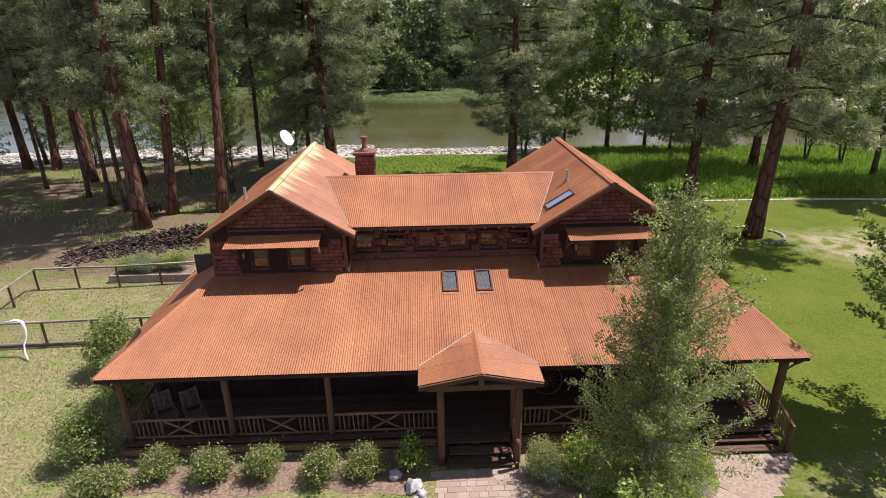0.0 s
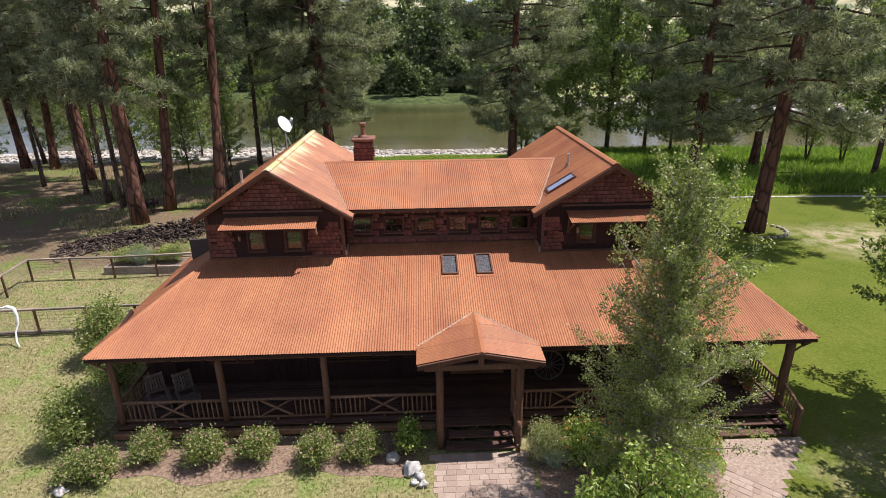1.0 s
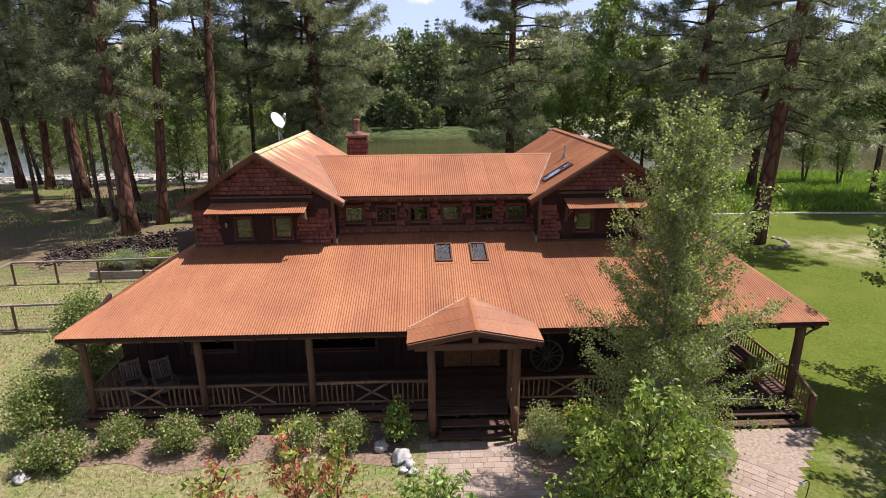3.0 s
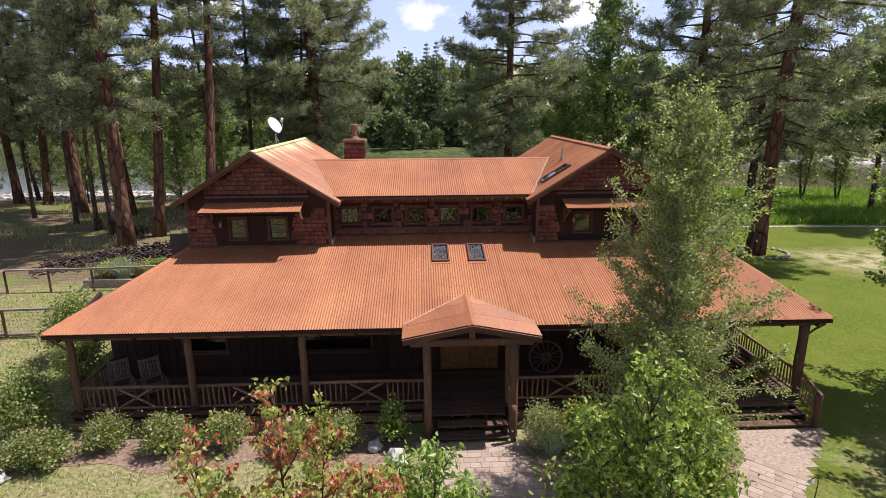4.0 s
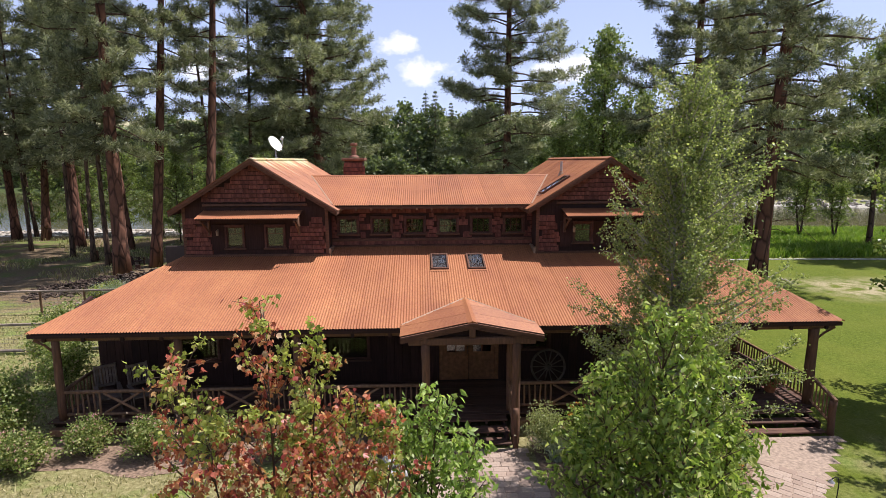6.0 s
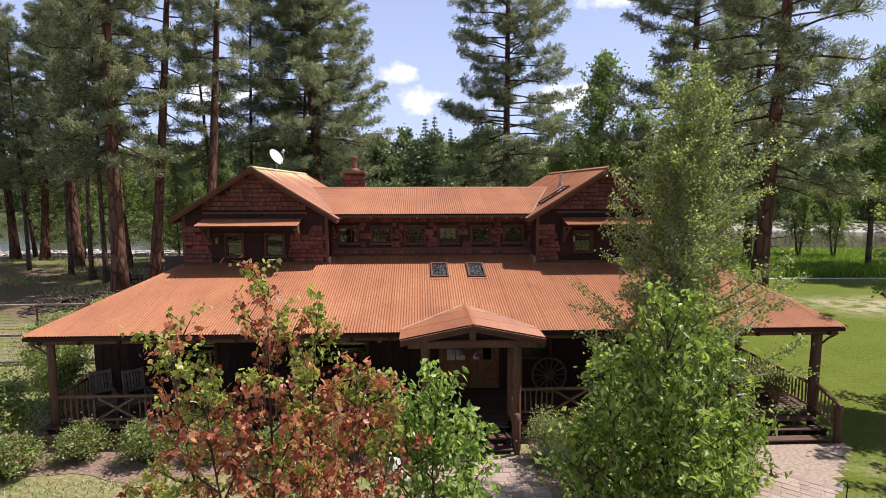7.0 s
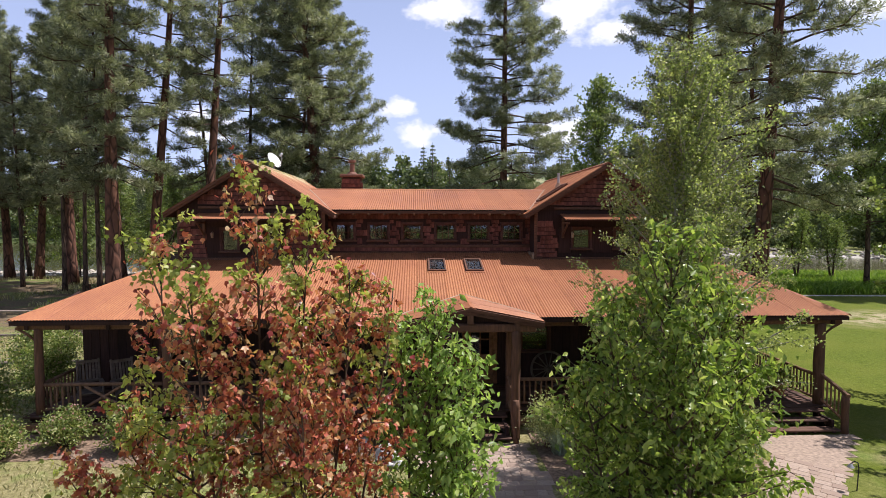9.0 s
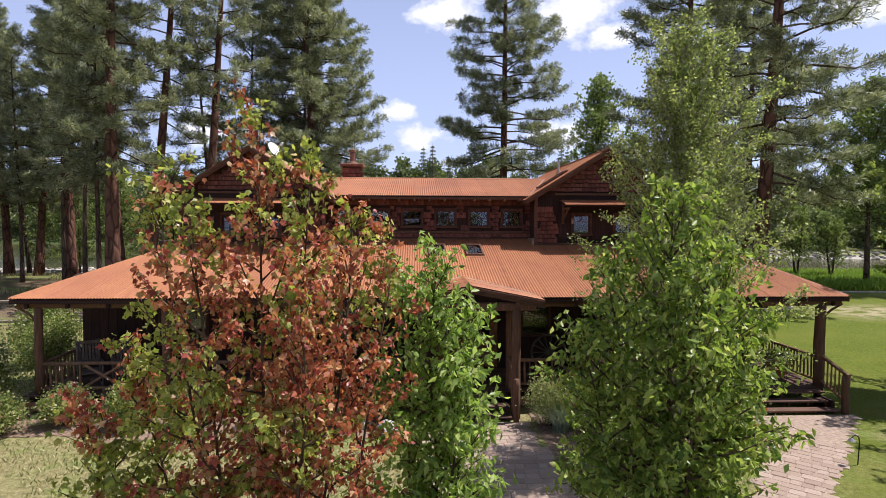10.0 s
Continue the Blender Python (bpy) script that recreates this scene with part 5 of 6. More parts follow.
lean_copies(pine_d, [(-24.7, 43.4, 1.0, 1.5, 40), (-22.6, 41.6, 1.08, -2.0, 110), (-16.3, 46.9, 1.05, 4.5, 160), (-40.4, 60.8, 1.1, 5, 220), (-33.5, 49.5, 0.95, 1, 270), (-16.5, 56.5, 1.3, 4.2, 310), (-10.6, 51.5, 1.2, 3.0, 15)])
lean_copies(pine_e, [(-15.4, 41.1, 1.03, 7.6, 70), (-25.2, 49.7, 0.98, 2.7, 190)])

# more of the wood, behind the viewpoint
plant_copies(pine_c, [(-34, -26, 1.0), (-8, -28, 0.9), (17, -27, 1.0), (30, -33, 1.0)])
plant_copies(pine_b, [(-21, -36, 0.9), (2, -40, 0.9), (38, -28, 0.9)])

oval = lambda t: math.sin(math.pi * min(1.0, 0.22 + 0.76 * t)) ** 0.8
cotton = put(leafy(21, "cottonwood_tree", 15, [(0, 0, 1, 1)], 3.4, 0.2, M["cotton_leaf"], M["bark_dark"], "green cottonwood tree on the river bank", oval, 84, 0.8, 30, 0.21, (0.25, 1.1), 0.1, group="bank trees", gap=0.34, stray=0.14), 24.7, 61.9)
plant_copies(cotton, [(26.8, 60.0, 0.8), (30.8, 59.6, 0.6), (20.3, 61.5, 1.35), (13.2, 60.5, 0.55), (16.0, 63.5, 0.85)])
put(leafy(26, "cottonwood_tree", 17, [(0, 0, 1, 1)], 4.6, 0.24, M["cotton_leaf"], M["bark_dark"], "tall cottonwood with a high pale green crown", oval, 96, 0.85, 28, 0.2, (0.2, 1.1), 0.3, group="bank trees", gap=0.36, stray=0.15), 39.0, 46.5)
willow = put(leafy(22, "willow_tree", 7.5, [(-0.7, 0, 1, 1), (0.8, 0.3, 0.9, 0.8), (0.1, -0.6, 0.8, 0.7)], 1.9, 0.12, M["cotton_leaf"], M["bark_dark"], "forked young willow with dark leaning stems", oval, 28, 0.55, 20, 0.16, (0.3, 1.2), 0.25, group="bank trees", gap=0.3, stray=0.1), 38.2, 54.3)
plant_copies(willow, [(40.6, 52.7, 0.9), (10.6, 58.5, 0.85)])
sapling = put(leafy(23, "cottonwood_sapling", 9.5, [(0, 0, 1, 1)], 1.9, 0.08, M["cotton_leaf"], M["bark_dark"], "slim leafy sapling under the pines", oval, 46, 0.55, 22, 0.17, (0.3, 1.15), 0.1, group="saplings by the river", gap=0.3, stray=0.1), -22.6, 54.0)
plant_copies(sapling, [(-26, 58, 1.0), (-19.5, 57, 0.9), (-30.5, 60, 1.1), (-34.5, 59.5, 1.0), (-14.5, 60, 1.0), (-10.5, 60.5, 0.85), (-40, 62, 1.3), (-12.5, 55.5, 0.7), (-45, 60, 1.2), (-21.0, 61.0, 1.25), (-28, 62.5, 1.3), (-16.5, 62, 1.15), (-36.8, 63.0, 1.3), (-50, 60, 1.3), (-56, 62, 1.4), (-32.5, 62.5, 1.3), (-24.5, 62.8, 1.2)])

fir_a = put(fir(31, 25, 6.0, "grey-green fir tree on the far river bank"), 2.0, 146.0)
fir_b = put(fir(32, 21, 5.4, "grey-green fir tree on the far river bank"), 9.0, 150.0)
far_leaf = put(leafy(24, "far_cottonwood", 19, [(0, 0, 1, 1)], 5.0, 0.3, M["far_leaf"], M["bark_dark"], "broad green cottonwood across the river", oval, 36, 1.7, 11, 0.95, (0.2, 1.1), 0.06, group="trees across the river", gap=1.0, stray=0.45), -12.0, 144.0)
rf = random.Random(77)
spots_a, spots_b, spots_c = [], [], []
for i_ in range(210):
    fx = -150 + 300 * (i_ + rf.random()) / 210
    fy = far_bank(fx) + 14 + rf.random() ** 1.6 * 70
    if 24 < fx < 62 and fy < far_bank(fx) + 45:
        fy += 55
    (spots_c, spots_b, spots_c, spots_a)[i_ % 4].append((fx, fy, rf.uniform(0.72, 1.15)))
plant_copies(fir_a, spots_a)
plant_copies(fir_b, spots_b)
plant_copies(far_leaf, spots_c)
thicket = put(leafy(25, "bank_thicket", 5.5, [(0, 0, 1, 1), (1.2, 0.3, 0.8, 0.8), (-1.1, -0.2, 0.85, 0.8)], 2.3, 0.06, M["far_leaf"], M["bark_dark"], "dense willow thicket along the far bank", oval, 16, 0.9, 8, 0.6, (0.2, 1.1), 0.04, group="trees across the river", gap=0.75, stray=0.3), 0.0, far_bank(0) + 6)
spots_d = []
for i_ in range(90):
    fx = -125 + 250 * (i_ + rf.random()) / 90
    if not 30 < fx < 56:
        spots_d.append((fx, far_bank(fx) + rf.uniform(4, 13), rf.uniform(0.7, 1.5)))
plant_copies(thicket, spots_d)

# hills beyond the valley, with scattered woods
hill = MB()
hx = [-1400 + 56 * i for i in range(51)]
hy = [520, 600, 700, 820, 960, 1150, 1400]


def hill_z(x, y):
    k = (y - 520) / 880
    return -2 + (75 + 40 * noise.noise(Vector((x * 0.0028, 3.7, 0))) + 22 * noise.noise(Vector((x * 0.011, y * 0.006, 1.0)))) * math.sin(min(1.0, k * 1.5) * math.pi / 2)


hill.add([(x, y, hill_z(x, y)) for y in hy for x in hx], [(j * 51 + i, j * 51 + i + 1, (j + 1) * 51 + i + 1, (j + 1) * 51 + i) for j in range(6) for i in range(50)])
hn = Nodes("dry_hillside", 0.95, 0, 0.1)
hn.colour(hn.ramp(hn.noise(0.012, 6), [(0.4, (0.1, 0.13, 0.06)), (0.5, (0.3, 0.28, 0.15)), (0.65, (0.42, 0.37, 0.23))]))
solid("backdrop", hill, hn.m, "dry grassy hills with scattered woods", "hill", "structure", smooth=True)
rs_ = np.random.RandomState(4)
wp = rs_.uniform(0, 1, (1500, 2))
woods = np.array([(x, y, hill_z(x, y) + h * 4) for x, y in zip(-900 + 1800 * wp[:, 0], 540 + 700 * wp[:, 1]) if noise.noise(Vector((x * 0.008, y * 0.008, 5))) > 0.02 for h in (0.3, 1.2, 2.2)])
solid("far_woods", tufts("far_woods", woods, woods * 0, 5.5, M["needles_far"], rs_, 6, 0.35), None, "dark conifers scattered over the far hills", "woods", "stuff")

# the trees before the house
cone = lambda t: min(1.0, 0.6 + 2.2 * t) * (1 - t) ** 0.4
aspen = put(leafy(41, "aspen_tree", 8.5, [(0, 0, 1, 1), (0.5, 0.2, 0.86, 0.55), (-0.45, -0.2, 0.9, 0.5)], 2.75, 0.075, M["aspen_leaf"], M["bark_pale"], "grey-green young aspen with pale trunk beside the porch", cone, 112, 0.36, 42, 0.056, (0.12, 1.1), 0.13, droop=-0.3, gap=0.15, stray=0.06), 5.7, 11.5, 20)
spire = lambda t: 0.25 + 0.9 * (1 - t) ** 0.9
red = lambda q, rng: noise.noise(q * 1.4) * 1.2 + 0.24 * q.x - 0.1 * (q.z - 3.4) + rng.uniform(-0.45, 0.45) > -0.27
maple_a = put(leafy(42, "red_maple_tree", 5.75, [(-0.12, 0.0, 1.0, 1.0), (0.3, 0.2, 0.93, 0.8), (-1.05, 0.1, 0.91, 0.85), (-0.6, -0.3, 0.84, 0.8), (0.75, -0.1, 0.85, 0.8), (1.1, 0.3, 0.81, 0.7), (-1.4, 0.3, 0.6, 0.9), (0.4, -0.6, 0.72, 0.8), (0.1, 0.7, 0.8, 0.8), (-1.75, 0.1, 0.5, 0.9)], 0.95, 0.022, M["maple_yellow"], M["bark_dark"], "young maple turning bronze-red before the porch", spire, 42, 0.24, 20, 0.062, (0.12, 1.0), 0.14, maple=True, droop=-1.3, second=(M["maple_red"], red, "bronze-red leaves"), stray=0.035, gap=0.13), -1.15, 5.35)
maple_b = put(leafy(43, "maple_tree", 4.35, [(0, 0, 1, 1), (0.42, 0.1, 0.86, 0.8), (-0.35, 0.1, 0.95, 0.8), (0.25, -0.3, 0.75, 0.8)], 0.95, 0.024, M["maple_lime"], M["bark_dark"], "young lime-green maple beside the red one", spire, 42, 0.25, 15, 0.105, (0.15, 1.05), 0.08, droop=-1.0, narrow=0.25, stray=0.045, gap=0.12), 0.38, 6.3)
dome = lambda t: min(1.0, 0.75 + 1.2 * t) * (1 - t) ** 0.5
maple_c = put(leafy(44, "maple_tree", 5.15, [(0, 0, 1, 1), (0.75, 0.1, 0.86, 0.75), (-0.7, 0.1, 0.84, 0.75), (0.1, -0.6, 0.8, 0.7), (1.1, 0.2, 0.66, 0.6), (-1.1, 0.0, 0.68, 0.6)], 1.72, 0.034, M["maple_green"], M["bark_dark"], "bushy green maple beside the paved path", dome, 56, 0.3, 14, 0.112, (0.1, 1.0), 0.05, droop=-1.0, narrow=0.25, stray=0.045, gap=0.14), 3.4, 7.0)
edge_tree = put(leafy(45, "shade_tree", 7.6, [(0, 0, 1, 1)], 2.7, 0.16, M["cotton_leaf"], M["bark_dark"], "leafy shade tree at the edge of the lawn", oval, 84, 0.45, 30, 0.12, (0.15, 1.1), 0.33, gap=0.2, stray=0.08), 16.2, 15.0, 0, 1.08)
plant_copies(edge_tree, [(15.4, 10.6, 1.15)])


def shrub(seed, h, radius, n, size, leaf_m, label, bloom=None, name="shrub"):
    """A bush: stems from the ground, leaves in clumps, and blossoms where it flowers."""
    rng, rs = random.Random(seed), np.random.RandomState(seed)
    sh = thing(name, (0, 0, 0), label, "shrub", "shrubs along the porch")
    stems, tips = MB(), []
    for i in range(22):
        a, u = i * 2.4, math.sqrt((i + 0.5) / 22)
        tip = Vector((math.cos(a) * radius * u, math.sin(a) * radius * u, h * (1 - 0.55 * u * u) * rng.uniform(0.75, 1.05)))
        stems.tube([(tip.x * 0.12, tip.y * 0.12, -0.05), tip * 0.55 + Vector((0, 0, 0.1 * h)), tip], [0.014, 0.009, 0.004], 4, False)
        tips += [tip, tip * 0.8, tip * 0.6 + Vector((0, 0, 0.05))]
    part("stem", stems, M["bark_dark"], sh)
    e = np.array(tips)
    p = e[rs.randint(0, len(e), n)] + rs.normal(size=(n, 3)) * radius * 0.19
    p = p[p[:, 2] > 0.03]
    part("foliage", leaves("foliage", p, size, leaf_m, rs, 0.4), None, sh)
    if bloom:
        b = e[::3][rs.randint(0, len(tips) // 3, 34)] + rs.normal(size=(34, 3)) * radius * 0.12 + np.array([0, 0, 0.06])
        b = np.repeat(b, 6, axis=0) + rs.normal(size=(204, 3)) * 0.012
        part("blossom", leaves("blossoms", b, 0.045, bloom, rs, 0.5), None, sh, "small bright blossoms")
    return sh


rose = put(shrub(51, 0.9, 0.52, 4200, 0.06, M["shrub"], "rounded rose bush with faded pink blossoms by the porch", M["bloom"], "rose_bush"), -8.05, 13.45)
for i_, (x_, y_, k_) in enumerate([(-9.75, 12.7, 0.95), (-9.1, 12.75, 1.0), (-6.4, 13.25, 1.12), (-4.9, 13.35, 1.08), (-3.2, 13.1, 1.08), (-1.95, 13.2, 1.0)]):
    c_ = copy_thing(rose, Matrix.Identity(4))
    c_.matrix_basis = pose(x_, y_, 0, 0, 0, 67 * i_) @ Matrix.Diagonal((k_, k_, k_, 1))
put(shrub(52, 1.25, 0.38, 1500, 0.09, M["maple_green"], "upright dark green shrub beside the entrance"), -0.6, 13.3)
lilac = put(shrub(53, 2.3, 1.0, 6500, 0.088, M["shrub"], "large loose lilac bush at the porch corner", None, "lilac_bush"), -10.6, 14.2, 0, 0.82)
for x_, y_, k_ in ((-12.2, 19.4, 1.0), (-10.9, 17.3, 0.8), (-12.6, 12.0, 0.4)):
    c_ = copy_thing(lilac, Matrix.Identity(4))
    c_.matrix_basis = pose(x_, y_, 0, 0, 0, 40 * x_) @ Matrix.Diagonal((k_, k_, k_, 1))
put(shrub(54, 1.2, 0.8, 3000, 0.085, M["maple_green"], "green perennial clump with orange blossoms", M["orange"], "flower_clump"), 4.45, 12.9)
for x_, y_, k_ in ((5.6, 12.2, 0.9), (4.9, 11.6, 0.8), (7.4, 12.5, 0.85), (6.7, 11.3, 0.7)):
    c_ = copy_thing(bpy.data.objects["flower_clump"], Matrix.Identity(4))
    c_.matrix_basis = pose(x_, y_, 0, 0, 0, 50 * x_) @ Matrix.Diagonal((k_, k_, k_, 1))


def grass_blades(name, pts, h, width, material, rs, lean=0.45):
    """Bent grass blades, one at each point."""
    n = len(pts)
    hh = (h * rs.uniform(0.55, 1.25, n))[:, None]
    a = rs.uniform(0, 6.283, n)
    s = np.stack([np.cos(a), np.sin(a), np.zeros(n)], axis=1) * width
    b = rs.normal(size=(n, 3)) * lean
    b[:, 2] = 0
    up = np.array([[0, 0, 1.0]])
    v = np.stack([pts - s, pts + s, pts + s * 0.7 + hh * (up * 0.6 + b * 0.3), pts - s * 0.7 + hh * (up * 0.6 + b * 0.3), pts + hh * (up + b)], axis=1).reshape(-1, 3)
    k = (np.arange(n) * 5)[:, None]
    return quick_mesh(name, v, np.concatenate([k + np.array([[0, 1, 2]]), k + np.array([[0, 2, 3]]), k + np.array([[3, 2, 4]])]), material)


def scatter(rs, n, x0, x1, y0, y1, keep=None):
    p = np.stack([rs.uniform(x0, x1, n), rs.uniform(y0, y1, n)], axis=1)
    return np.array([(x, y, ground_z(x, y)) for x, y in p if keep is None or keep(x, y)])


rs_ = np.random.RandomState(8)
nz = lambda x, y, f: noise.noise(Vector((x * f, y * f, 2.0)))
solid("tall_grass", grass_blades("tall_grass", scatter(rs_, 42000, 9, 52, 41.5, 62, lambda x, y: y > 41.0 - 0.35 * max(0, x - 26) + 1.2 * nz(x, y, 0.3) and (x > 14 or y < 57)), 0.62, 0.05, M["blade"], rs_), None, "tall bright green meadow grass along the river", "grass", "stuff")
bare = lambda x, y: not (0.0 < x < 3.0 and y < 13.3) and not (2.9 < x and y < 14.2) and not (-9.6 < x < 11.2 and 14.2 < y < 28) and not (x > -10 and 12.4 < y < 14.3)
solid("dry_grass", grass_blades("dry_grass", scatter(rs_, 52000, -22, 2.5, 8.0, 27.5, lambda x, y: bare(x, y) and nz(x, y, 0.8) > -0.45), 0.085, 0.012, M["straw"], rs_, 0.8), None, "short dry yellow grass", "grass", "stuff")
solid("grove_grass", grass_blades("grove_grass", scatter(rs_, 22000, -48, -8, 30, 60, lambda x, y: nz(x, y, 0.16) > 0.0), 0.3, 0.02, M["straw"], rs_), None, "patchy grass between the pines", "grass", "stuff")
solid("bank_grass", grass_blades("bank_grass", scatter(rs_, 9000, -10, 12, 48, 60.5), 0.2, 0.03, M["blade"], rs_), None, "green grass before the gravel bank", "grass", "stuff")
fes = thing("ornamental_grass", (3.5, 12.6, 0), "pale blue-green tuft of ornamental grass", "grass")
part("blades", grass_blades("blades", np.concatenate([rs_.normal(size=(700, 3)) * np.array([0.07, 0.07, 0])]), 0.6, 0.006, M["pale_blade"], rs_, 0.6), None, fes)
for o_ in fes.children:
    o_.matrix_parent_inverse = Matrix.Identity(4)
c_ = copy_thing(fes, pose(7.35, 11.9, 0, 0, 0, 50))
put(shrub(55, 1.2, 0.5, 5200, 0.05, M["feather"], "feathery pale green shrub beside the entrance steps", None, "feathery_shrub"), 3.3, 12.95)

# gravel bank stones
cob = MB()
rc = random.Random(6)
for i_ in range(2600):
    x_, y_ = rc.uniform(-48, 13), rc.uniform(61.5, 72.0)
    r_ = rc.uniform(0.08, 0.3) * (1.6 if rc.random() < 0.06 else 1)
    cob.blob((x_, y_, ground_z(x_, y_) + r_ * 0.1), (r_, r_ * rc.uniform(0.7, 1.1), r_ * 0.5), i_, 0.3, 3, 5)
solid("river_stones", cob, M["cobble"], "pale washed cobbles of the river bank", "stones", "stuff", smooth=True)
far_c = MB()
for i_ in range(900):
    x_ = rc.uniform(22, 95)
    y_ = far_bank(x_) + rc.uniform(-4.5, 3)
    r_ = rc.uniform(0.2, 0.6)
    far_c.blob((x_, y_, ground_z(x_, y_) + r_ * 0.1), (r_, r_, r_ * 0.5), i_, 0.3, 3, 5)
solid("river_stones", far_c, M["cobble"], "pale cobbles on the far river bank", "stones", "stuff", smooth=True)


# ---- yard ----
# mulch bed along the porch
bed = MB()
bx = [-10.4 + 0.5 * i for i in range(21)]
bed.add([(x, 14.2, 0.03) for x in bx] + [(x, 12.55 + 0.22 * math.sin(x * 1.3) + 0.1 * math.sin(x * 3.1), 0.012) for x in bx], [(i, i + 21, i + 22, i + 1) for i in range(20)])
solid("planting_bed", bed, M["soil"], "bark-mulched bed along the porch foot", "flower bed", "structure")
bed2 = MB()
n2 = [(3.0 + 0.5 * i, 10.9 + 0.5 * math.sin(i * 0.9)) for i in range(11)]
bed2.add([(x, 14.2, 0.03) for x, _ in n2] + [(x, y, 0.012) for x, y in n2], [(i, i + 11, i + 12, i + 1) for i in range(10)])
solid("planting_bed", bed2, M["soil"], "mulched flower bed beside the path", "flower bed", "structure")

# fences: posts, rails and wire
def fence(points, label, top=1.15, lean=None):
    f = thing("wire_fence", (*points[0], ground_z(*points[0])), label, "fence")
    for a, b in zip(points, points[1:]):
        za, zb = ground_z(*a), ground_z(*b)
        part("rail", MB().box((-0.05, 0, -0.045), (0.05, 1, 0.045), 0.01, Matrix(((b[1] - a[1], b[0] - a[0], 0, a[0]), (a[0] - b[0], b[1] - a[1], 0, a[1]), (0, zb - za, 1, za + top), (0, 0, 0, 1))) @ Matrix.Diagonal((1 / math.hypot(b[0] - a[0], b[1] - a[1]), 1, 1, 1))), M["grey_wood"], f)
        ln = math.hypot(b[0] - a[0], b[1] - a[1])
        for i in range(7):
            z = 0.12 + 0.15 * i
            part("wire", MB().tube([(*a, za + z), (*b, zb + z)], [0.006, 0.006], 3, False), M["wire"], f)
        wires = MB()
        for i in range(int(ln / 0.16)):
            t = i * 0.16 / ln
            x, y = a[0] + (b[0] - a[0]) * t, a[1] + (b[1] - a[1]) * t
            z = za + (zb - za) * t
            wires.tube([(x, y, z + 0.1), (x, y, z + top - 0.05)], [0.004, 0.004], 3, False)
        tagged(part("wire_mesh", wires, M["wire"], f), kind="stuff")
    for p in points:
        z = ground_z(*p)
        part("post", MB().tube([(*p, z - 0.1), (*p, z + 0.6), (*p, z + top + 0.03)], [0.06, 0.055, 0.055], 8), M["rail"], f)


fence([(-20.2, 25.3), (-20.35, 27.4), (-18.3, 27.5), (-16.2, 27.5), (-14.1, 27.7), (-12.0, 27.9), (-10.0, 28.0)], "weathered post and rail garden fence with wire mesh")
fence([(-20.2, 25.3), (-20.3, 22.6), (-20.35, 20.8)], "weathered post and rail garden fence with wire mesh")
fence([(-20.2, 21.3), (-18.2, 21.35), (-16.2, 21.4), (-14.2, 21.5), (-12.2, 21.6), (-10.2, 21.7)], "low brown rail fence with wire mesh")
for a_, b_ in (((-20.2, 21.3), (-12.2, 21.6)),):
    fl = thing("fence_sill", (*a_, 0), "long timber lying at the fence foot", "timber")
    part("beam", MB().tube([(*a_, 0.02), (*b_, 0.02)], [0.07, 0.07], 6), M["grey_wood"], fl)
hose = MB().tube([(-17.35, 20.9, 1.35), (-17.0, 20.85, 1.42), (-16.72, 20.8, 1.5), (-16.5, 20.8, 1.42), (-16.42, 20.75, 1.15), (-16.42, 20.7, 0.8), (-16.55, 20.6, 0.45), (-16.45, 20.4, 0.15), (-16.25, 20.2, 0.0)], [0.035, 0.05, 0.07, 0.07, 0.055, 0.04, 0.035, 0.035, 0.03], 8)
solid("white_pole", hose, M["white"], "bent bleached white branch leaning on the fence", "branch", smooth=True)

# raised garden bed with plants
rb = thing("raised_bed", (-15.2, 28.8, ground_z(-15, 28.8)), "raised timber garden bed full of leafy plants", "garden bed")
zb_ = ground_z(-15, 28.8)
for lo_, hi_ in (((-17.0, 28.0, zb_), (-12.6, 28.12, zb_ + 0.42)), ((-17.0, 29.5, zb_), (-12.6, 29.62, zb_ + 0.42)), ((-17.0, 28.12, zb_), (-16.88, 29.5, zb_ + 0.42)), ((-12.72, 28.12, zb_), (-12.6, 29.5, zb_ + 0.42))):
    part("board", MB().box(lo_, hi_, 0.015), M["grey_wood"], rb)
part("soil", MB().box((-16.88, 28.12, zb_), (-12.72, 29.5, zb_ + 0.36), 0.02), M["soil"], rb)
put(shrub(56, 0.8, 0.45, 1600, 0.08, M["maple_yellow"], "bright yellow-green plant in the raised bed", None, "bed_plant"), -16.0, 28.7).location.z = zb_ + 0.36
c_ = copy_thing(bpy.data.objects["bed_plant"], Matrix.Identity(4))
c_.matrix_basis = pose(-14.0, 28.9, zb_ + 0.36, 0, 0, 80)
c_ = copy_thing(fes, Matrix.Identity(4))
c_.matrix_basis = pose(-15.2, 28.5, zb_ + 0.36) @ Matrix.Diagonal((1.5, 1.5, 1.5, 1))
for i_, (x_, k_) in enumerate([(-16.3, 0.8), (-15.4, 0.95), (-14.5, 0.7), (-13.5, 0.9)]):
    c_ = copy_thing(lilac if i_ % 2 else rose, Matrix.Identity(4))
    c_.matrix_basis = pose(x_, 28.8, zb_ + 0.36, 0, 0, 70 * i_) @ Matrix.Diagonal((k_ * (0.55 if i_ % 2 else 1.1), k_ * (0.55 if i_ % 2 else 1.1), k_ * (0.45 if i_ % 2 else 1.05), 1))

